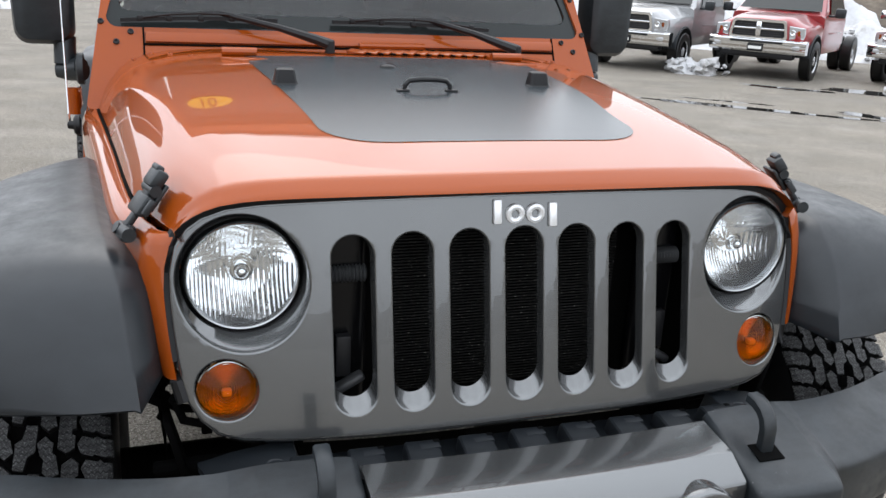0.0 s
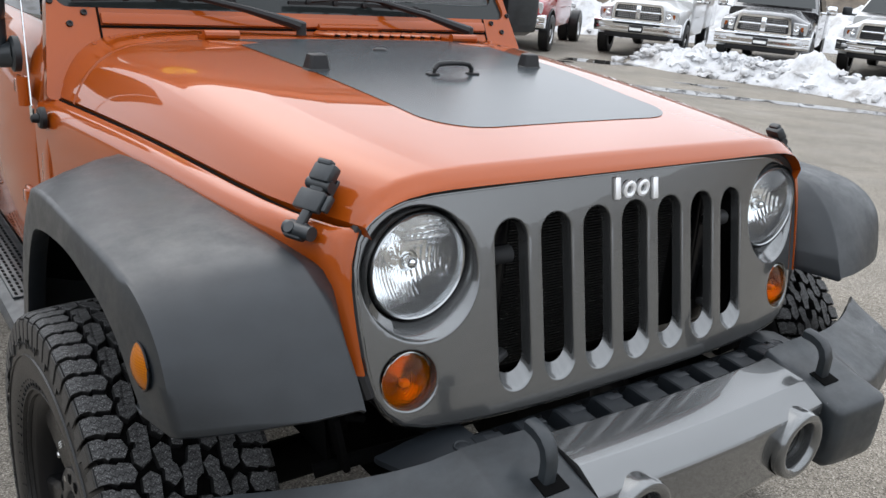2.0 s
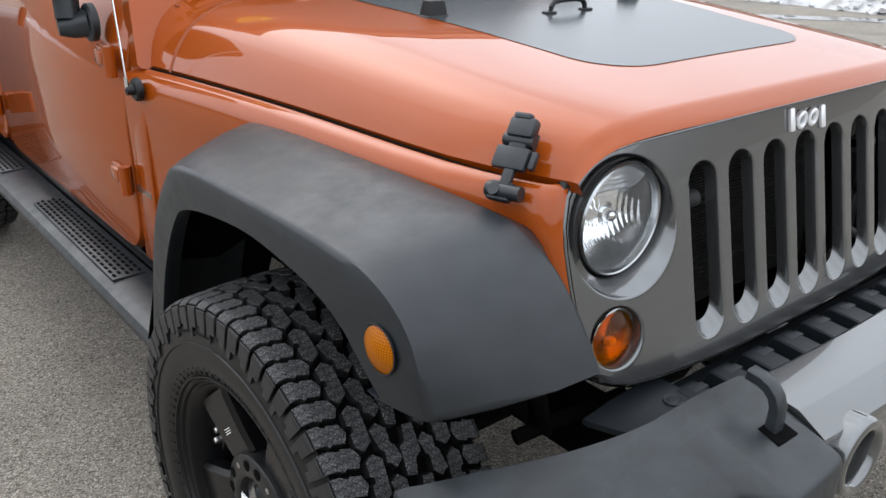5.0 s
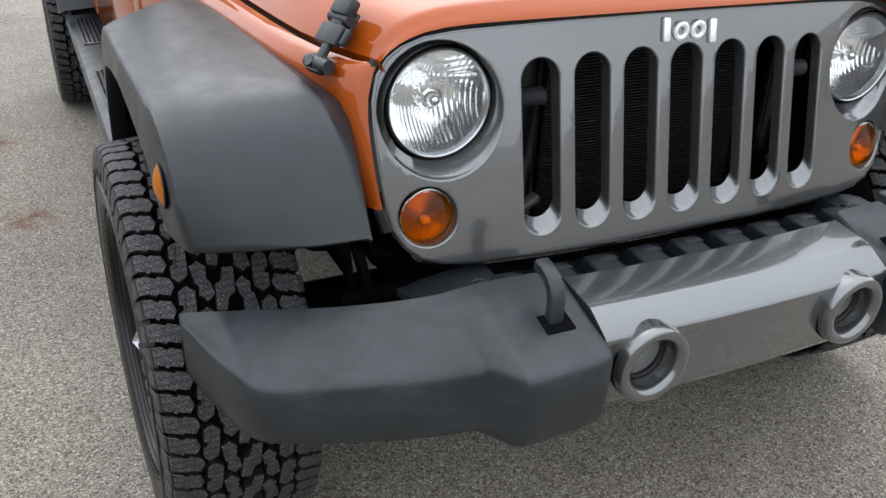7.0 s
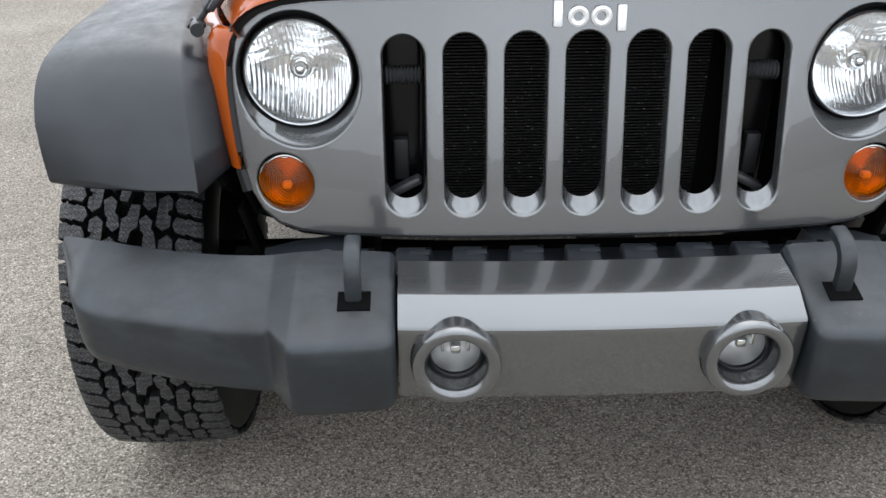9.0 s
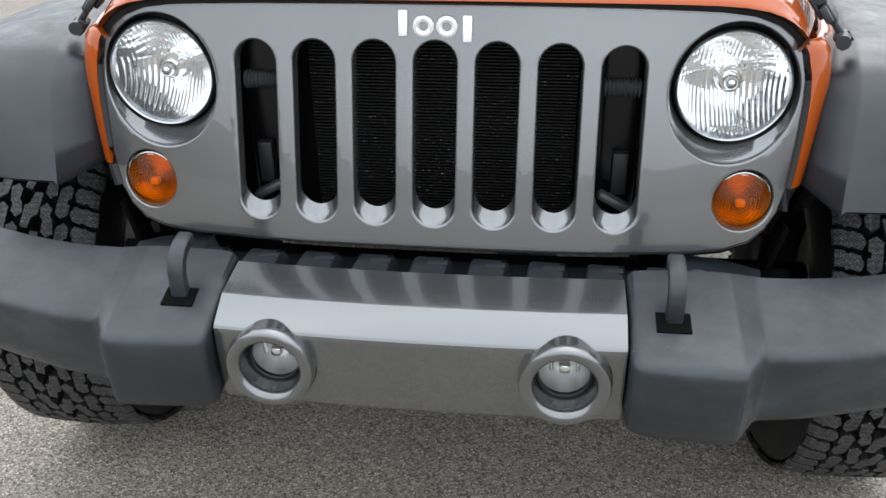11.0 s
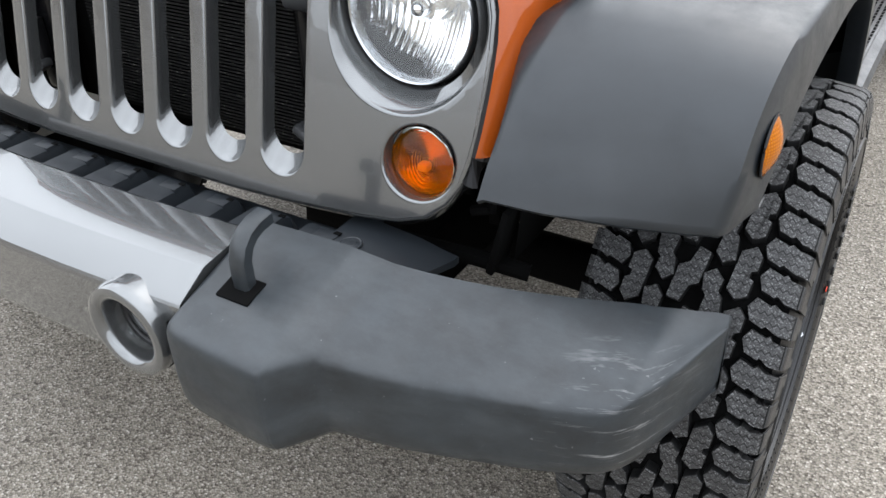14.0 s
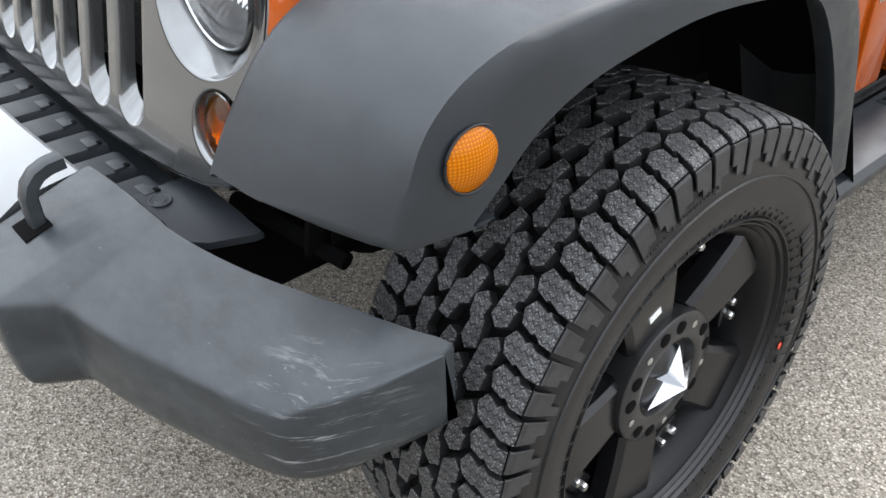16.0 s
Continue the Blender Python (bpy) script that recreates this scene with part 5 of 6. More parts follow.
def build_wiper(px, py, bend, tip0, tip1):
    bm = bmesh.new()
    pts = [(px, py, 1.222), (px - 0.03, py + 0.02, 1.232), (px + (bend[0] - px) * 0.45, py + (bend[1] - py) * 0.45, 1.258), bend]
    tube(bm, pts, [0.016, 0.014, 0.010, 0.007], 8)
    arm = part("wiper_arm", bm, BLACK, CAR, "black wiper arm")
    bm = bmesh.new()
    spin(bm, [(1.20, 0.014), (1.232, 0.013), (1.236, 0.008), (1.236, 0.0003)], (px, py, 0), "z", 16)
    part("pivot_cap", bm, BLACK, arm)
    t0, t1, b = Vector(tip0), Vector(tip1), Vector(bend)
    bm = bmesh.new()
    n = 12
    loft(bm, [[t0.lerp(t1, i / n) + Vector((0, 0, 0.006 * math.sin(math.pi * i / n))) + Vector(o) for o in ((0, -0.006, -0.006), (0, -0.006, 0.004), (0, 0.006, 0.004), (0, 0.006, -0.006))] for i in range(n + 1)], close_u=True, cap=True)
    part("wiper_blade", bm, BLACK, arm, "black wiper blade")
    bm = bmesh.new()
    mid = t0.lerp(t1, 0.5)
    tube(bm, [t0.lerp(t1, 0.12) + Vector((0, -0.008, 0.006)), t0.lerp(t1, 0.3) + Vector((0, -0.012, 0.016)), mid + Vector((0, -0.012, 0.020)), t0.lerp(t1, 0.7) + Vector((0, -0.012, 0.016)), t0.lerp(t1, 0.88) + Vector((0, -0.008, 0.006))], 0.004, 6)
    tube(bm, [b, mid + Vector((0, -0.012, 0.020))], 0.006, 6)
    for q in (0.12, 0.3, 0.5, 0.7, 0.88):
        p = t0.lerp(t1, q)
        box(bm, p.x, p.y - 0.007, p.z + 0.005, 0.016, 0.012, 0.016, 0.003)
    part("blade_bridge", bm, BLACK, arm)


build_wiper(-0.125, 1.10, (-0.41, 1.262, 1.288), (-0.675, 1.252, 1.262), (-0.25, 1.255, 1.272))
build_wiper(0.425, 1.07, (0.20, 1.262, 1.290), (-0.09, 1.255, 1.274), (0.40, 1.252, 1.264))


# hood fittings
for s in SIDES:
    # bump stop
    bm = bmesh.new()
    z = hood_z(0.311, 0.655) - 0.003
    rows = []
    for h, k in ((0, 1.15), (0.004, 1.1), (0.006, 1.0), (0.030, 0.82), (0.035, 0.76), (0.037, 0.6)):
        rows.append([(s * 0.311 + 0.026 * k * a, 0.655 + 0.020 * k * b, z + h) for a, b in ((-1, -0.7), (-0.8, -1), (0.8, -1), (1, -0.7), (1, 0.7), (0.8, 1), (-0.8, 1), (-1, 0.7))])
    loft(bm, rows, close_u=True, cap=True)
    part("bump_stop", bm, BLACK, CAR, "black rubber bump stop")
    # hood hinge
    bm = bmesh.new()
    z = hood_z(0.378, 1.0)
    tube(bm, [(s * 0.378 - 0.045, 1.035, z + 0.012), (s * 0.378 + 0.045, 1.035, z + 0.012)], 0.012, 10)
    ol = [(s * 0.378 - 0.045, 1.035), (s * 0.378 + 0.045, 1.035), (s * 0.378 + 0.07, 0.97), (s * 0.378 + 0.0, 0.945), (s * 0.378 - 0.05, 0.985)]
    plate(bm, ol, 0.008, "z", z - 0.006, 0.003)
    box(bm, s * 0.378, 1.065, z + 0.004, 0.08, 0.06, 0.010, 0.003)
    part("hood_hinge", bm, ORANGE, CAR, "orange hood hinge")
bm = bmesh.new()
z = hood_z(0, 0.567)
tube(bm, [(-0.055, 0.567, z), (-0.053, 0.567, z + 0.014), (-0.044, 0.567, z + 0.024), (-0.02, 0.567, z + 0.027), (0.02, 0.567, z + 0.027), (0.044, 0.567, z + 0.024), (0.053, 0.567, z + 0.014), (0.055, 0.567, z)], 0.006, 10)
for s in SIDES:
    box(bm, s * 0.058, 0.567, z + 0.002, 0.030, 0.020, 0.007, 0.003)
part("footman_loop", bm, BLACK, CAR, "black footman loop")
bm = bmesh.new()
z = hood_z(0, 0.86)
rows = [[(-0.02 + 0.022 * k * math.cos(a), 0.86 + 0.016 * k * math.sin(a), z + h) for a in [2 * math.pi * i / 16 for i in range(16)]] for h, k in ((-0.001, 1), (0.005, 0.85), (0.008, 0.5), (0.0085, 0.05))]
loft(bm, rows, close_u=True)
part("washer_nozzle", bm, BLACK, CAR, "black washer nozzle")


def build_latch(s):
    """Rubber hood latch: bracket on the fender, strap, and T-handle block on the hood."""
    lo, hi = Vector((0.640, 0.068, 1.012)), Vector((0.584, 0.086, 1.088))
    a = (hi - lo).normalized()
    t = Vector((0.25, 0.95, 0.0)).normalized()
    t = (t - a * a.dot(t)).normalized()
    n = a.cross(t).normalized()
    if n.x < 0:
        n = -n
    rot = Matrix((t, n, a)).transposed().to_4x4()
    L = (hi - lo).length
    def add(bm, u, v, w, su, sv, sw, bev):
        p = lo + t * u + n * v + a * w
        box(bm, p.x, p.y, p.z, su, sv, sw, bev, rot)
    def bar(bm, u0, u1, v, w, r):
        p = lo + n * v + a * w
        tube(bm, [p + t * u0, p + t * u1], r, 14)
    lat = bmesh.new()
    add(lat, 0.006, 0.006, 0.004, 0.040, 0.016, 0.030, 0.005)
    bar(lat, -0.030, 0.026, 0.010, 0.004, 0.0115)
    p = lo + t * 0.010 + n * 0.016 + a * 0.002
    tube(lat, [p, p + n * 0.006], 0.0095, 14)
    if s < 0:
        mirror_x(lat)
    base = part("latch_bracket", lat, PLASTIC, CAR, "black rubber hood latch bracket")
    lat = bmesh.new()
    add(lat, 0, 0.011, 0.030, 0.018, 0.011, 0.046, 0.004)
    add(lat, 0.004, 0.012, 0.054, 0.056, 0.015, 0.036, 0.005)
    add(lat, -0.030, 0.009, 0.056, 0.010, 0.012, 0.028, 0.003)
    if s < 0:
        mirror_x(lat)
    part("strap", lat, PLASTIC, base)
    lat = bmesh.new()
    add(lat, 0, 0.010, 0.082, 0.030, 0.018, 0.030, 0.005)
    bar(lat, -0.024, 0.026, 0.012, 0.083, 0.0095)
    add(lat, 0, 0.016, 0.101, 0.044, 0.022, 0.032, 0.006)
    add(lat, 0.002, 0.022, 0.117, 0.030, 0.014, 0.010, 0.004)
    add(lat, 0.006, 0.000, 0.076, 0.054, 0.008, 0.050, 0.003)
    if s < 0:
        mirror_x(lat)
    part("handle_block", lat, PLASTIC, base)


for s in SIDES:
    build_latch(s)


# body sides, doors, mirrors, roof
def side_panel(s, y0, y1, z0, z1, x, name, label, corner=0.05, inset=0.02):
    """A door skin: rounded panel with a turned-in edge."""
    bm = bmesh.new()
    cy, cz, hy, hz = (y0 + y1) / 2, (z0 + z1) / 2, (y1 - y0) / 2, (z1 - z0) / 2
    ol = [(cy + a, cz + b) for a, b in round_rect(hy, hy, -hz, hz, corner)]
    rows = []
    for ins, dx in ((0.0, -0.03), (0.0, -0.006), (0.002, -0.002), (0.006, 0.0)):
        rows.append([(s * (x + dx), a, b) for a, b in offset_loop(ol, ins)])
    loft(bm, rows, close_u=True)
    bm.faces.new([bm.verts.new(p) for p in rows[-1]])
    bmesh.ops.remove_doubles(bm, verts=bm.verts, dist=0.0003)
    # the skin leans in towards the belt line
    for cut in (0.90, 0.96, 1.02, 1.08, 1.14):
        bmesh.ops.bisect_plane(bm, geom=bm.verts[:] + bm.edges[:] + bm.faces[:], plane_co=(0, 0, cut), plane_no=(0, 0, 1))
    for v in bm.verts:
        v.co.x -= s * 0.50 * max(0.0, v.co.z - 0.90) ** 1.7
    return part(name, bm, ORANGE, CAR, label)


for s in SIDES:
    bm = bmesh.new()
    # tub: one inner shell behind the doors
    rows = []
    for y in (1.32, 1.5, 2.0, 3.0, 3.9):
        rows.append([(s * 0.68, y, 1.22), (s * 0.705, y, 1.215), (s * 0.725, y, 1.16), (s * 0.768, y, 0.9), (s * 0.772, y, 0.56), (s * 0.74, y, 0.52), (s * 0.5, y, 0.50)])
    loft(bm, rows, cap=True)
    part("body_side", bm, ORANGE, CAR, "orange body side")
    # A-panel between fender and door
    side_panel(s, 1.10, 1.205, 0.56, 1.025, 0.786, "cowl_side", "orange cowl side panel", 0.012)
    door = side_panel(s, 1.215, 2.46, 0.56, 1.21, 0.790, "front_door", "orange front door", 0.09)
    rear = side_panel(s, 2.475, 3.20, 0.56, 1.21, 0.790, "rear_door", "orange rear door", 0.09)
    for d, y, zs in ((door, 1.23, (1.045, 0.76)), (rear, 2.49, (1.02, 0.70))):
        for z in zs:
            bm = bmesh.new()
            tube(bm, [(s * 0.806, y - 0.01, z - 0.035), (s * 0.806, y - 0.01, z + 0.035)], 0.015, 12)
            box(bm, s * 0.797, y + 0.045, z, 0.014, 0.085, 0.052, 0.004)
            box(bm, s * 0.803, y + 0.058, z, 0.016, 0.05, 0.034, 0.004)
            h = part("door_hinge", bm, ORANGE, d, "orange exposed door hinge")
    # side windows
    bm = bmesh.new()
    loft(bm, [[(s * 0.735, 1.32, 1.205), (s * 0.735, 3.85, 1.205)], [(s * 0.71, 1.45, 1.54), (s * 0.71, 3.80, 1.56)]])
    part("side_window", bm, DARKGLASS, CAR, "dark side windows")
    # lower rocker and running board
    bm = bmesh.new()
    box(bm, s * 0.735, 2.05, 0.515, 0.06, 1.9, 0.05, 0.01)
    part("rocker", bm, SATIN, CAR)
    bm = bmesh.new()
    prof = [(0.765, 0.490), (0.770, 0.508), (0.785, 0.512), (0.865, 0.508), (0.893, 0.498), (0.902, 0.482), (0.897, 0.460), (0.87, 0.45), (0.78, 0.46)]
    loft(bm, [[(s * a, y, b) for a, b in prof] for y in (0.87, 0.89, 1.3, 2.0, 2.7, 2.90, 2.92)], close_u=True, cap=True)
    board = part("running_board", bm, FLARE, CAR, "black running board with tread pads")
    for y0, y1 in ((1.22, 1.92), (2.30, 2.72)):
        bm = bmesh.new()
        box(bm, s * 0.828, (y0 + y1) / 2, 0.5115, 0.085, y1 - y0, 0.006, 0.002)
        pad = part("tread_pad", bm, PLASTIC, board)
        bm = bmesh.new()
        n = int((y1 - y0) / 0.03)
        for i in range(n):
            for j in range(5):
                box(bm, s * (0.796 + 0.016 * j), y0 + 0.02 + i * 0.03 + 0.012 * (j % 2), 0.5145, 0.007, 0.018, 0.003)
        tagged(part("grip_slot_pattern", bm, DARK, pad), kind="stuff")
    # mirror
    bm = bmesh.new()
    rows = []
    for y, k in ((1.345, 0.72), (1.355, 0.9), (1.38, 1.0), (1.43, 1.0), (1.455, 0.97), (1.46, 0.9)):
        rows.append([(s * (0.882 + a * k), y, 1.315 + b * k) for a, b in round_rect(0.078, 0.082, -0.135, 0.135, 0.04)])
    loft(bm, rows, close_u=True, cap=True)
    mir = part("door_mirror", bm, PLASTIC, CAR, "black door mirror")
    bm = bmesh.new()
    tube(bm, [(s * 0.832, 1.40, 1.20), (s * 0.834, 1.39, 1.16), (s * 0.835, 1.385, 1.125)], 0.03, 12)
    tube(bm, [(s * 0.860, 1.39, 1.105), (s * 0.83, 1.385, 1.107), (s * 0.79, 1.36, 1.115)], [0.020, 0.030, 0.034], 12)
    spin(bm, [(s * 0.785, 0.045), (s * 0.80, 0.045), (s * 0.805, 0.038), (s * 0.805, 0.0005)], (0, 1.36, 1.115), "x", 24)
    part("mirror_arm", bm, PLASTIC, mir)
    bm = bmesh.new()
    bm.faces.new([bm.verts.new((s * (0.882 + a * 0.88), 1.4605, 1.315 + b * 0.88)) for a, b in round_rect(0.078, 0.082, -0.135, 0.135, 0.04)])
    part("mirror_glass", bm, CHROME, mir)
# side lettering: plain light bars
for s in SIDES:
    bm = bmesh.new()
    for i in range(8):
        box(bm, s * 0.7868, 1.115 + 0.0115 * i, 0.745, 0.0016, 0.007, 0.014)
    part("side_badge", bm, STEEL, CAR, "small light side lettering bars")
bm = bmesh.new()
rows = []
for y, z in ((1.44, 1.60), (1.50, 1.63), (2.0, 1.66), (3.6, 1.68), (3.88, 1.64), (3.95, 1.25)):
    rows.append([(-0.69, y, z - 0.12), (-0.66, y, z - 0.02), (-0.56, y, z), (0, y, z + 0.015), (0.56, y, z), (0.66, y, z - 0.02), (0.69, y, z - 0.12)])
loft(bm, rows)
part("hard_top", bm, BLACK, CAR, "black hard top")
bm = bmesh.new()
rows = [[(x, y, z) for x in (-0.72, -0.4, 0, 0.4, 0.72)] for y, z in ((1.30, 1.19), (1.42, 1.21), (1.60, 1.22), (1.66, 1.20), (1.68, 1.0))]
loft(bm, rows)
part("dashboard", bm, SATIN, CAR, "dark dashboard")
for x, y, w, h, rz in ((0.40, 1.44, 0.40, 0.16, 6), (0.06, 1.43, 0.34, 0.14, -4)):
    bm = bmesh.new()
    box(bm, 0, 0, 0, w, h, 0.002)
    bmesh.ops.transform(bm, matrix=pose(x, y, 1.232, 6, 0, rz), verts=bm.verts)
    ob = bm_to("paper_sheet", bm, WHITE)
    tagged(ob, "white paper sheet on the dashboard", "paper", "papers on the dashboard")
for s in SIDES:
    bm = bmesh.new()
    box(bm, s * 0.35, 2.15, 0.95, 0.50, 0.14, 0.62, 0.05, Matrix.Rotation(radians(-12), 4, "X"))
    box(bm, s * 0.35, 2.22, 1.34, 0.26, 0.10, 0.20, 0.04)
    part("front_seat", bm, SATIN, CAR)
bm = bmesh.new()
box(bm, 0, 2.6, 0.62, 1.4, 2.6, 0.05)
box(bm, 0, 3.9, 0.95, 1.5, 0.05, 0.65)
part("floor_pan", bm, DARK, CAR)

# antenna
bm = bmesh.new()
spin(bm, [(-0.785, 0.026), (-0.795, 0.026), (-0.800, 0.022), (-0.800, 0.012), (-0.815, 0.010), (-0.818, 0.0005)], (0, 1.105, 1.000), "x", 24)
ant = part("antenna_base", bm, BLACK, CAR, "black antenna base")
bm = bmesh.new()
tube(bm, [(-0.812, 1.105, 1.0), (-0.812, 1.107, 1.03)], 0.005, 8)
tube(bm, [(-0.812, 1.107, 1.03), (-0.812, 1.16, 1.45), (-0.812, 1.20, 1.80)], [0.0022, 0.0018, 0.0012], 6)
part("antenna_mast", bm, CHROME, ant, "thin silver antenna mast")

# rear flares
for s in SIDES:
    bm = bmesh.new()
    arc = [(2.72, 0.56), (2.83, 0.76), (2.96, 0.93), (3.05, 0.98), (3.3, 0.99), (3.6, 0.97), (3.72, 0.88), (3.86, 0.6)]
    rows = []
    for y, z in arc:
        d = Vector((y - 3.3, z - 0.42)).normalized() * 0.045
        rows.append([(s * 0.77, y, z), (s * 0.90, y, z - 0.01), (s * 0.925, y, z - 0.02), (s * 0.928, y - d.x, z - 0.02 - d.y), (s * 0.89, y - d.x, z - 0.02 - d.y)])
    loft(bm, smooth_rows(rows, 3))
    part("rear_flare", bm, FLARE, CAR, "black rear fender flare")
    bm = bmesh.new()
    loft(bm, [[(s * 0.60, y, z - 0.02) for y, z in arc], [(s * 0.88, y, z - 0.03) for y, z in arc]])
    part("rear_wheel_well", bm, DARK, CAR)

# chassis, the shade underneath put into its near-black colour
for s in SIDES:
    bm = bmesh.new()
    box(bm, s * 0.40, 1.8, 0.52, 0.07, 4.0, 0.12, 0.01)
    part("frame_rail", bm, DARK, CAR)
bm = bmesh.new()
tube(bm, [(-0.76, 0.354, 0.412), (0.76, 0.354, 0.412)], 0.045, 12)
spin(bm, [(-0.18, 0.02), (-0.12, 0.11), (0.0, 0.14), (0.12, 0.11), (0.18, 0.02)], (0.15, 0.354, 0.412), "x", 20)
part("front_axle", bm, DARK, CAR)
bm = bmesh.new()
tube(bm, [(-0.76, 3.30, 0.412), (0.76, 3.30, 0.412)], 0.045, 12)
part("rear_axle", bm, DARK, CAR)
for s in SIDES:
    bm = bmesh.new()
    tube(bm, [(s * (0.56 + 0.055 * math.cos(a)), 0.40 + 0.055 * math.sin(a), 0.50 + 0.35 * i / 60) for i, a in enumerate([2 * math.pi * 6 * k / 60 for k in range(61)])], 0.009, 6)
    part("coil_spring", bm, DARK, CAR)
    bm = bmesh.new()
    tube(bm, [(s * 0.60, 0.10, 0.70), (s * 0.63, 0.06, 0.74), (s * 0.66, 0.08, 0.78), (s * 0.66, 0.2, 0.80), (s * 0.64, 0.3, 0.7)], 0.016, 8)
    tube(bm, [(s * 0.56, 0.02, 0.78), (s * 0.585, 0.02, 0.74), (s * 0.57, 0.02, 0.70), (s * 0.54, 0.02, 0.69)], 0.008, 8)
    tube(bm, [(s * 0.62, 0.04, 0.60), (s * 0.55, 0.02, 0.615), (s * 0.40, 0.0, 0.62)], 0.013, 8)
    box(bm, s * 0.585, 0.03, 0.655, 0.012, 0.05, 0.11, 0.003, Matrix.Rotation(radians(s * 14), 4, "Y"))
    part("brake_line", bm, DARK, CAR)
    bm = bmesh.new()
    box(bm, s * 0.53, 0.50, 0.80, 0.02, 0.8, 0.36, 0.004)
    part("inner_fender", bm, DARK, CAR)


# ---- parked pickup trucks ----
SILVER = paint("silver_paint", (0.30, 0.305, 0.31), 0.5, 0.35)
RED = paint("red_paint", (0.26, 0.006, 0.010), 0.2, 0.3)
WHITEP = paint("white_paint", (0.50, 0.50, 0.495), 0.0, 0.3)
BLACKP = paint("black_paint", (0.010, 0.010, 0.012), 0.2, 0.25)
MESH = plastic("dark_mesh", (0.03, 0.03, 0.032), 0.5)
LAMPG = material("lamp_plastic", (0.55, 0.56, 0.57), 0.12, 0.6)


def truck_wheel(owner, x, y, s, rad=0.41):
    bm = bmesh.new()
    w = 0.13
    spin(bm, [(-w, 0.24), (-w, 0.33), (-w * 0.9, rad - 0.02), (-w * 0.7, rad), (w * 0.7, rad), (w * 0.9, rad - 0.02), (w, 0.33), (w * 0.9, 0.24)], (x, y, rad), "x", 32)
    t = part("tyre", bm, RUBBER, owner, "black truck tyre")
    bm = bmesh.new()
    spin(bm, [(s * w * 0.9, 0.245), (s * w * 0.75, 0.225), (s * w * 0.4, 0.20), (s * w * 0.3, 0.12), (s * w * 0.75, 0.10), (s * w * 0.8, 0.05), (s * w * 0.8, 0.0005)], (x, y, rad), "x", 32)
    rim = part("rim", bm, LAMPG, owner, "silver steel rim")
    for k in range(8):
        a = 2 * math.pi * k / 8
        bm = bmesh.new()
        spin(bm, [(s * w * 0.42, 0.0003), (s * w * 0.42, 0.022)], (x, y + 0.16 * math.cos(a), rad + 0.16 * math.sin(a)), "x", 10)
        part("rim_hole", bm, DARK, rim)


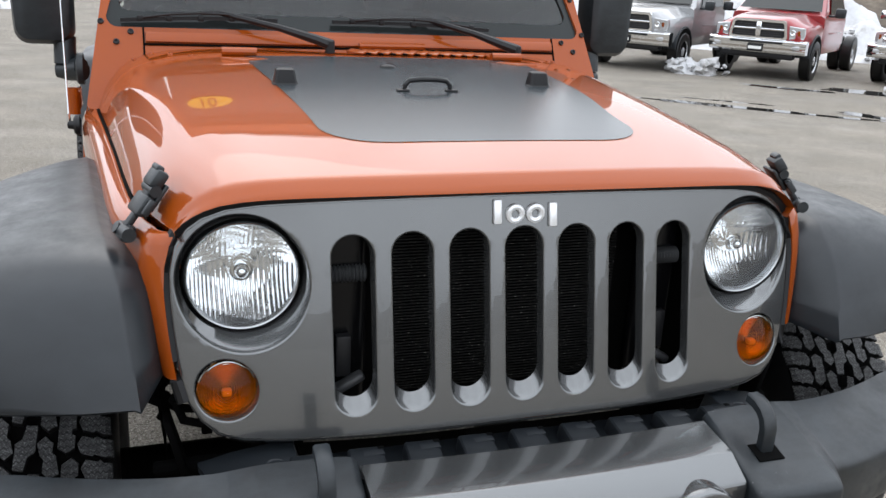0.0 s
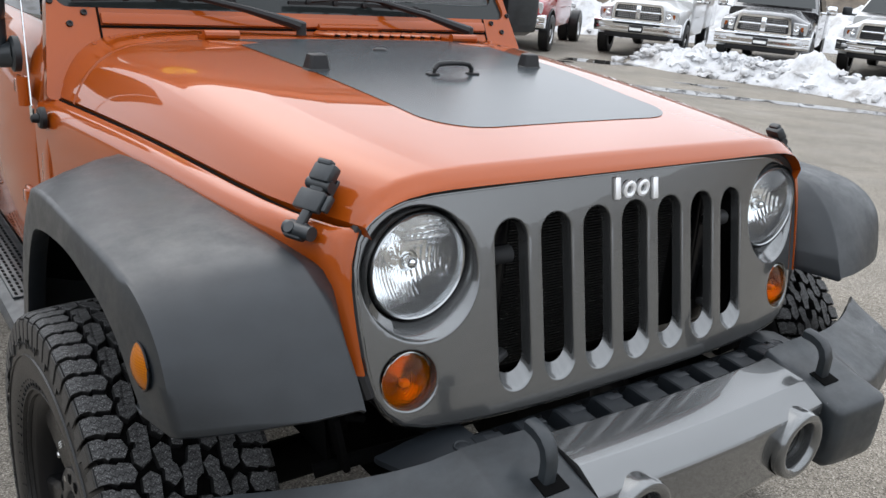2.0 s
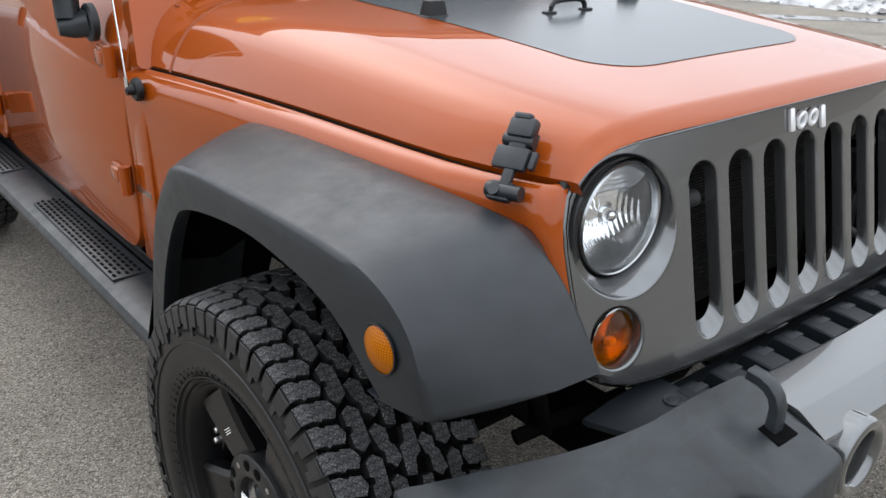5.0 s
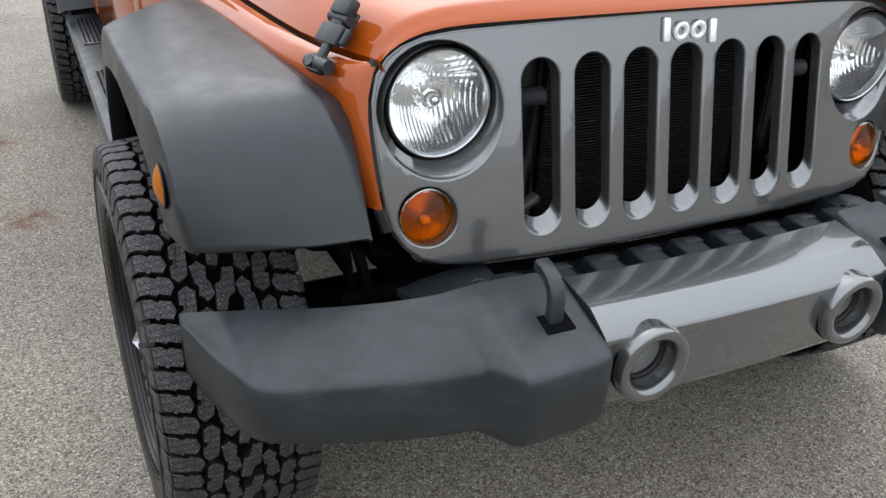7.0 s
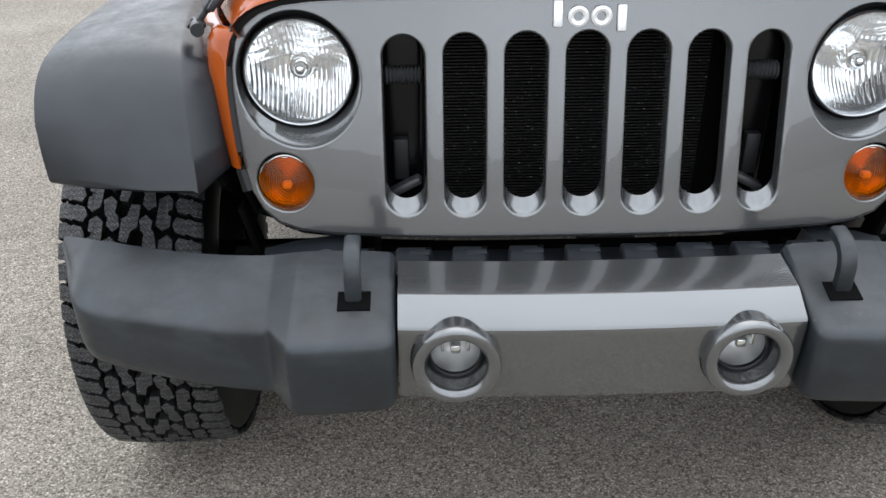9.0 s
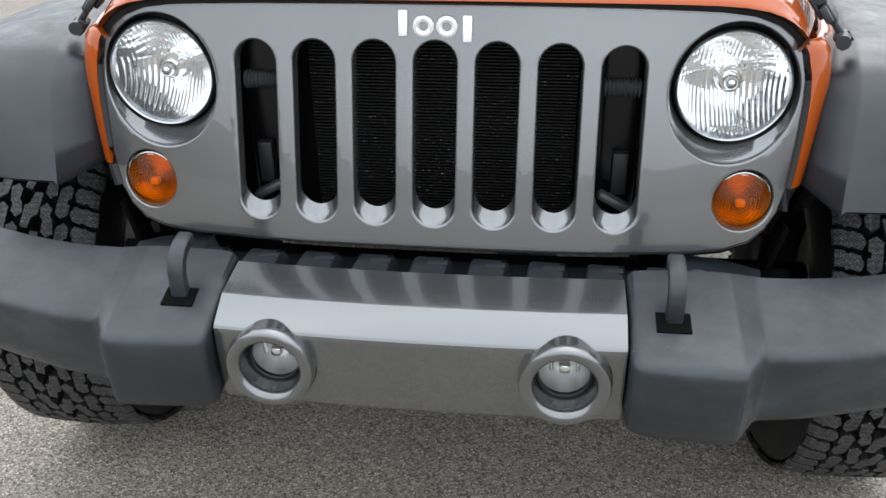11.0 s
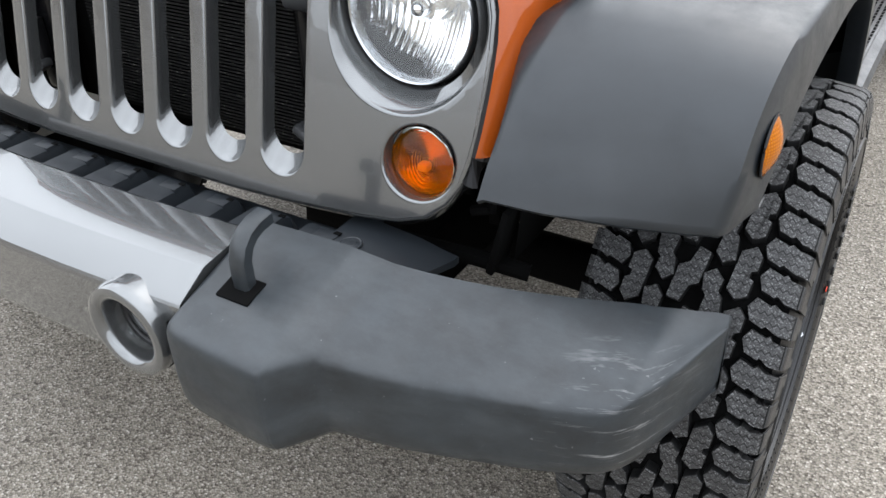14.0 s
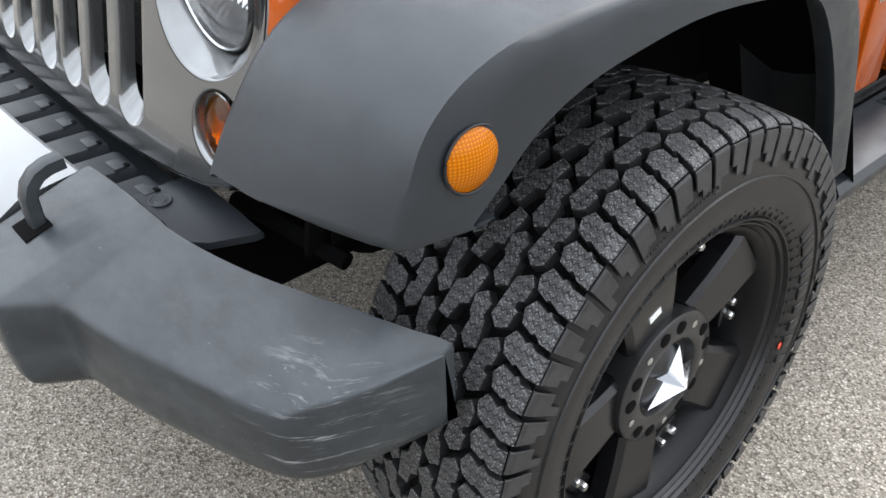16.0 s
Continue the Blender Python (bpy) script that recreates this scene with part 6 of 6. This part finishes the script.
def truck(x, y, heading, colour, label, mesh_grille=False, bare=False, flares=False):
    """Pickup truck: front bumper at the local origin, body towards local +y."""
    m = Matrix.Translation((x, y, fall(x, y))) @ Matrix.Rotation(radians(heading), 4, "Z")
    tr = thing("pickup_truck", label, "truck", m, "parked pickup trucks")
    # hood and fenders
    rows = []
    for yy, w, zt, zs in ((0.10, 0.80, 1.16, 0.95), (0.12, 0.84, 1.21, 1.0), (0.2, 0.90, 1.245, 1.05), (0.5, 0.96, 1.28, 1.08), (1.0, 0.985, 1.31, 1.10), (1.45, 0.99, 1.33, 1.12)):
        rows.append([(-w + 0.04, yy, 0.62), (-w, yy, 0.80), (-w, yy, zs - 0.05), (-w * 0.95, yy, zs + 0.04), (-w * 0.80, yy, zs + 0.10), (-w * 0.62, yy, zt - 0.01), (-w * 0.55, yy, zt + 0.015), (-w * 0.3, yy, zt + 0.02), (0, yy, zt + 0.025),
                     (w * 0.3, yy, zt + 0.02), (w * 0.55, yy, zt + 0.015), (w * 0.62, yy, zt - 0.01), (w * 0.80, yy, zs + 0.10), (w * 0.95, yy, zs + 0.04), (w, yy, zs - 0.05), (w, yy, 0.80), (w - 0.04, yy, 0.62)])
    bm = bmesh.new()
    loft(bm, rows, cap=True)
    part("front_body", bm, colour, tr)
    # cab
    bm = bmesh.new()
    cab = []
    for yy, wb, wt, zt in ((1.42, 0.99, 0.98, 1.33), (1.50, 1.0, 0.97, 1.36), (2.18, 1.0, 0.80, 1.88), (2.4, 1.0, 0.80, 1.93), (3.3, 1.0, 0.80, 1.93), (3.5, 1.0, 0.84, 1.85), (3.55, 1.0, 0.98, 1.3)):
        zb = min(1.33, zt - 0.01)
        cab.append([(-wb + 0.03, yy, 0.52), (-wb, yy, 0.7), (-wb, yy, 1.2), (-wb * 0.985, yy, zb), (-wt, yy, zt - 0.05), (-wt * 0.92, yy, zt), (0, yy, zt + 0.01), (wt * 0.92, yy, zt), (wt, yy, zt - 0.05), (wb * 0.985, yy, zb), (wb, yy, 1.2), (wb, yy, 0.7), (wb - 0.03, yy, 0.52)])
    loft(bm, cab, cap=True)
    part("cab", bm, colour, tr)
    bm = bmesh.new()
    bm.faces.new([bm.verts.new(p) for p in ((-0.88, 1.49, 1.415), (0.88, 1.49, 1.415), (0.72, 2.09, 1.875), (-0.72, 2.09, 1.875))])
    part("windshield", bm, DARKGLASS, tr)
    for s in SIDES:
        bm = bmesh.new()
        bm.faces.new([bm.verts.new(p) for p in ((s * 1.0, 1.85, 1.36), (s * 1.0, 3.4, 1.36), (s * 0.84, 3.3, 1.84), (s * 0.84, 2.3, 1.84))])
        part("side_window", bm, DARKGLASS, tr)
        bm = bmesh.new()
        box(bm, s * 1.02, 2.6, 0.95, 0.006, 1.2, 0.02, 0.002)
        part("door_moulding", bm, colour, tr)
        bm = bmesh.new()
        box(bm, s * 1.22, 1.72, 1.40, 0.22, 0.10, 0.20, 0.04)
        box(bm, s * 1.06, 1.75, 1.33, 0.16, 0.05, 0.05, 0.02)
        part("door_mirror", bm, PLASTIC if not flares else CHROME, tr)
        # headlights
        bm = bmesh.new()
        rows = []
        for k, (yy, ins) in enumerate(((0.16, 0.0), (0.085, 0.0), (0.07, 0.02))):
            rows.append([(s * (a), yy + 0.30 * max(0, (abs(a) - 0.66)) ** 1.0, b) for a, b in offset_loop([(0.63, 0.87), (0.90, 0.87), (0.915, 0.98), (0.90, 1.10), (0.61, 1.13)], ins)])
        loft(bm, rows, close_u=True, cap=True)
        hl = part("headlight", bm, LAMPG, tr, "clear headlight with amber corner")
        bm = bmesh.new()
        box(bm, s * 0.80, 0.115, 0.99, 0.06, 0.02, 0.10, 0.008)
        part("amber_corner", bm, AMBER, hl)
        bm = bmesh.new()
        spin(bm, [(0.075, 0.055), (0.068, 0.05), (0.085, 0.03), (0.09, 0.0005)], (s * 0.69, 0, 1.0), "y", 20)
        part("bulb", bm, CHROME, hl)
    # grille: chrome surround, crossbars and four dark fields
    bm = bmesh.new()
    frame_ring(bm, round_rect(0.60, 0.555, 0.82, 1.225, 0.07), round_rect(0.545, 0.505, 0.875, 1.175, 0.05), 0.045, 0.11)
    gr = part("grille_surround", bm, CHROME, tr, "chrome grille surround")
    bm = bmesh.new()
    box(bm, 0, 0.055, 1.03, 0.11, 0.05, 0.30, 0.02)
    box(bm, 0, 0.06, 1.035, 1.04, 0.03, 0.04, 0.01)
    part("crossbar", bm, CHROME, gr)
    bm = bmesh.new()
    spin(bm, [(0.028, 0.0005), (0.026, 0.045), (0.034, 0.055)], (0, 0, 1.06), "y", 5)
    part("emblem", bm, LAMPG, gr)
    bm = bmesh.new()
    box(bm, 0, 0.095, 1.025, 1.07, 0.02, 0.33)
    part("grille_backing", bm, BLACK, gr)
    bm = bmesh.new()
    if mesh_grille:
        for i in range(24):
            for j in range(7):
                box(bm, -0.46 + 0.04 * i, 0.082, 0.915 + 0.038 * j, 0.022, 0.012, 0.018)
        tagged(part("mesh_insert", bm, LAMPG, gr), kind="stuff")
    else:
        for j in range(6):
            box(bm, 0, 0.085, 0.92 + 0.04 * j, 0.94, 0.012, 0.012)
        tagged(part("grille_slats", bm, MESH, gr), kind="stuff")
    # bumper
    bm = bmesh.new()
    prof = [(0.20, 0.84), (0.02, 0.84), (-0.01, 0.82), (-0.02, 0.77), (-0.01, 0.74), (0.0, 0.70), (-0.01, 0.66), (-0.005, 0.60), (0.03, 0.56), (0.2, 0.56)]
    loft(bm, [[(xx, yy + 0.22 * max(0.0, abs(xx) - 0.62) ** 1.3, zz + (0.0 if zz > 0.7 else 0.0)) for yy, zz in prof] for xx in (-1.0, -0.97, -0.85, -0.7, -0.5, 0, 0.5, 0.7, 0.85, 0.97, 1.0)], cap=True)
    bp = part("bumper", bm, CHROME, tr, "chrome front bumper")
    bm = bmesh.new()
    box(bm, 0, 0.0, 0.775, 1.10, 0.05, 0.055, 0.02)
    part("bumper_intake", bm, BLACK, bp)
    for s in SIDES:
        bm = bmesh.new()
        box(bm, s * 0.80, 0.035, 0.70, 0.16, 0.05, 0.09, 0.015)
        part("fog_lamp", bm, LAMPG, bp)
    bm = bmesh.new()
    box(bm, 0, -0.03, 0.655, 0.32, 0.015, 0.15, 0.008)
    pl = part("plate_holder", bm, BLACK, bp)
    bm = bmesh.new()
    box(bm, 0, -0.04, 0.655, 0.27, 0.006, 0.06)
    part("plate_bar", bm, WHITE, pl)
    bm = bmesh.new()
    box(bm, 0, 0.25, 0.50, 1.5, 0.3, 0.12, 0.03)
    part("air_dam", bm, BLACK, tr)
    # wheels and arches
    for s in SIDES:
        truck_wheel(tr, s * 0.90, 1.0, s)
        bm = bmesh.new()
        spin(bm, [(s * 0.70, 0.52), (s * 0.995, 0.52), (s * 1.005, 0.50), (s * 1.0, 0.485), (s * 0.70, 0.485)], (0, 1.0, 0.44), "x", 20, 5, 175)
        part("wheel_arch", bm, (PLASTIC if bare else (LAMPG if flares else colour)), tr)
        bm = bmesh.new()
        spin(bm, [(s * 0.996, 0.0005), (s * 0.996, 0.475)], (0, 1.0, 0.44), "x", 28)
        part("arch_shadow", bm, DARK, tr)
        if bare:
            for xx in (0.72, 1.0):
                truck_wheel(tr, s * xx, 4.6, s)
        else:
            truck_wheel(tr, s * 0.86, 4.7, s)
    bm = bmesh.new()
    if bare:
        for s in SIDES:
            box(bm, s * 0.42, 4.5, 0.72, 0.09, 2.8, 0.2, 0.01)
        part("chassis_rails", bm, SATIN, tr)
    else:
        box(bm, 0, 4.75, 0.98, 1.98, 2.3, 0.76, 0.06)
        part("bed", bm, colour, tr)
    return tr


TRUCKS = [
    (8.1, 13.3, -53, SILVER, "silver chassis-cab pickup with chrome grille beside melting snow", False, True, False),
    (10.1, 12.0, -53, RED, "red chassis-cab pickup truck with chrome grille and dual rear wheels", False, True, False),
    (12.6, 10.7, -60, WHITEP, "white pickup truck with chrome mesh grille beside a puddle", True, False, True),
    (13.9, 8.7, -63, BLACKP, "black pickup truck with chrome mesh grille behind a snow bank", True, False, True),
    (15.9, 7.3, -71, WHITEP, "white pickup truck with black slatted grille behind a snow bank", False, False, False),
    (17.4, 5.3, -67, WHITEP, "white pickup truck at the end of the row behind snow", False, False, False),
]
for x, y, *rest in TRUCKS:
    truck(*far(x, y), *rest)


# ---- snow banks, puddles, far bank ----
def snow_mat():
    m = material("snow", (0.82, 0.83, 0.85), 0.6)
    v = noise_tex(m, 1.8, 7, 0.7)
    to(m, ramp(m, v, [(0.32, (0.28, 0.265, 0.25)), (0.47, (0.52, 0.52, 0.525)), (0.7, (0.66, 0.67, 0.69))]), "Base Color")
    bump(m, noise_tex(m, 16, 6, 0.7), 0.7, 0.03)
    return m


SNOW = snow_mat()


def snow_bank(name, path, width, height, label, lumps, seed):
    """A ploughed ridge of snow along a path, with lumps on it."""
    rng = random.Random(seed)
    bm = bmesh.new()
    pts = smooth_rows([[Vector((*far(*p), 0))] for p in path], 24)
    pts = [p[0] for p in pts]
    rows = []
    n = 27
    for i, p in enumerate(pts):
        d = (pts[min(i + 1, len(pts) - 1)] - pts[max(i - 1, 0)]).normalized()
        side = Vector((d.y, -d.x, 0))
        end = min(1.0, min(i, len(pts) - 1 - i) / 8.0)
        row = []
        for k in range(n):
            u = 2 * k / (n - 1) - 1
            q = p + side * u * width * (0.75 + 0.25 * end)
            h = height * end * max(0.0, 1 - abs(u) ** 1.7) * (0.65 + 0.7 * noise.noise(Vector((q.x * 0.9, q.y * 0.9, seed))))
            h += end * (1 - u * u) * 0.16 * noise.noise(Vector((q.x * 3.1, q.y * 3.1, seed + 4))) + end * (1 - u * u) * 0.13 * noise.noise(Vector((q.x * 7, q.y * 7, seed))) + end * (1 - u * u) * 0.06 * noise.noise(Vector((q.x * 17, q.y * 17, seed)))
            row.append((q.x, q.y, fall(q.x, q.y) + max(-0.03, h) - (0.03 if abs(u) > 0.99 else 0)))
        rows.append(row)
    loft(bm, rows)
    for _ in range(lumps):
        p = rng.choice(pts)
        i = pts.index(p)
        d = (pts[min(i + 1, len(pts) - 1)] - pts[max(i - 1, 0)]).normalized()
        side = Vector((d.y, -d.x, 0))
        u = rng.uniform(-1.05, 1.05)
        q = p + side * u * width + d * rng.uniform(-0.2, 0.2)
        r = rng.choice((0.025, 0.03, 0.04, 0.05, 0.06, 0.08, 0.11)) * rng.uniform(0.8, 1.2)
        z = fall(q.x, q.y) + max(0.0, height * 0.62 * (1 - abs(u) ** 1.7)) + r * 0.2
        t = bmesh.new()
        bmesh.ops.create_icosphere(t, subdivisions=2, radius=r)
        for v in t.verts:
            w = v.co.normalized()
            k = 1 + 0.75 * noise.noise(w * 1.6 + Vector((q.x * 7, q.y * 7, 3))) + 0.35 * noise.noise(w * 4.5 + Vector((q.x * 9, q.y * 5, 8)))
            v.co *= k
        bmesh.ops.transform(t, matrix=Matrix.Translation((q.x, q.y, z)) @ Matrix.Rotation(rng.uniform(0, 6), 4, "Z") @ Matrix.Diagonal((rng.uniform(0.9, 1.6), 1, rng.uniform(0.55, 0.9), 1)), verts=t.verts)
        merge(bm, t)
    ob = bm_to(name, bm, SNOW, angle=55)
    return tagged(ob, label, "snow", kind="stuff")


snow_bank("snow_bank", [(12.6, 10.2), (12.45, 9.2), (12.7, 7.9), (12.9, 6.2), (12.5, 4.4), (11.2, 2.6)], 0.9, 0.62, "ploughed bank of lumpy white snow at the lot edge", 420, 3)
snow_bank("snow_heap", [(9.0, 12.9), (9.35, 12.75), (9.6, 12.4)], 0.35, 0.40, "small heap of dirty melting snow between trucks", 60, 8)
snow_bank("snow_wall", [(10.0, 25.0), (13.0, 21.5), (16.5, 17.5), (20.0, 15.0), (24.0, 12.0), (28.0, 6.0)], 2.6, 1.7, "tall ploughed snow wall behind the trucks", 160, 12)
snow_bank("snow_ridge", [(-14.0, 24.0), (-9.0, 25.5), (-3.0, 26.0)], 1.0, 0.6, "far ridge of ploughed snow", 40, 21)

WATER = material("puddle_water", (0.035, 0.034, 0.032), 0.02, 0, 0, 0.6)


def puddle(cx, cy, lx, ly, rot, seed):
    cx, cy = far(cx, cy)
    bm = bmesh.new()
    vs = []
    for i in range(64):
        a = 2 * math.pi * i / 64
        r = 1 + 0.55 * noise.noise(Vector((math.cos(a) * 1.6, math.sin(a) * 1.6, seed))) + 0.25 * noise.noise(Vector((math.cos(a) * 5, math.sin(a) * 5, seed)))
        p = Vector((lx * r * math.cos(a), ly * r * math.sin(a)))
        c, s = math.cos(radians(rot)), math.sin(radians(rot))
        x, y = cx + c * p.x - s * p.y, cy + s * p.x + c * p.y
        vs.append(bm.verts.new((x, y, fall(x, y) + 0.006)))
    c0 = bm.verts.new((cx, cy, fall(cx, cy) + 0.006))
    for i in range(64):
        bm.faces.new((c0, vs[i], vs[(i + 1) % 64]))
    ob = bm_to("puddle", bm, WATER)
    return tagged(ob, "shallow meltwater puddle on the asphalt", "puddle", "puddles on the lot")


for a in ((7.6, 9.2, 1.3, 0.13, -35, 1.0), (7.3, 8.2, 1.9, 0.22, -38, 2.0), (9.3, 7.0, 1.7, 0.40, -65, 3.0), (10.4, 4.9, 1.6, 0.45, -62, 4.0), (11.2, 10.2, 1.0, 0.35, -40, 5.0), (11.0, 6.9, 1.2, 0.25, -60, 6.0), (9.9, 10.7, 0.8, 0.18, -40, 7.0)):
    puddle(*a)


def far_bank():
    """Brown brushy bank beyond the lot, carried on round out of view to darken reflections."""
    m = material("dry_brush", (0.13, 0.105, 0.08), 0.9)
    to(m, ramp(m, noise_tex(m, 0.8, 8, 0.75), [(0.3, (0.05, 0.042, 0.035)), (0.55, (0.13, 0.105, 0.08)), (0.75, (0.22, 0.19, 0.15))]), "Base Color")
    bm = bmesh.new()
    rows = []
    for k in range(9):
        h = [-0.5, 0.6, 1.8, 3.0, 4.2, 5.2, 6.0, 6.4, 6.5][k]
        # the hump on the unseen left is added to darken the grille's reflections
        rows.append([((46 + k * 1.6) * math.sin(a), (46 + k * 1.6) * math.cos(a), h * (0.62 + 0.38 * math.cos(a - 0.6) + 1.3 * math.exp(-((a + 1.95) / 0.55) ** 2)) * (1 + 0.25 * noise.noise(Vector((a * 4, k * 0.2, 0)))) + 0.4 * noise.noise(Vector((a * 30, k, 0)))) for a in [radians(-180 + 360 * i / 240) for i in range(240)]])
    loft(bm, rows, close_u=True)
    ob = bm_to("brush_bank", bm, m, angle=80)
    tagged(ob, "brown brush-covered bank beyond the lot, extended out of view to darken reflections", "bank", kind="structure")


far_bank()
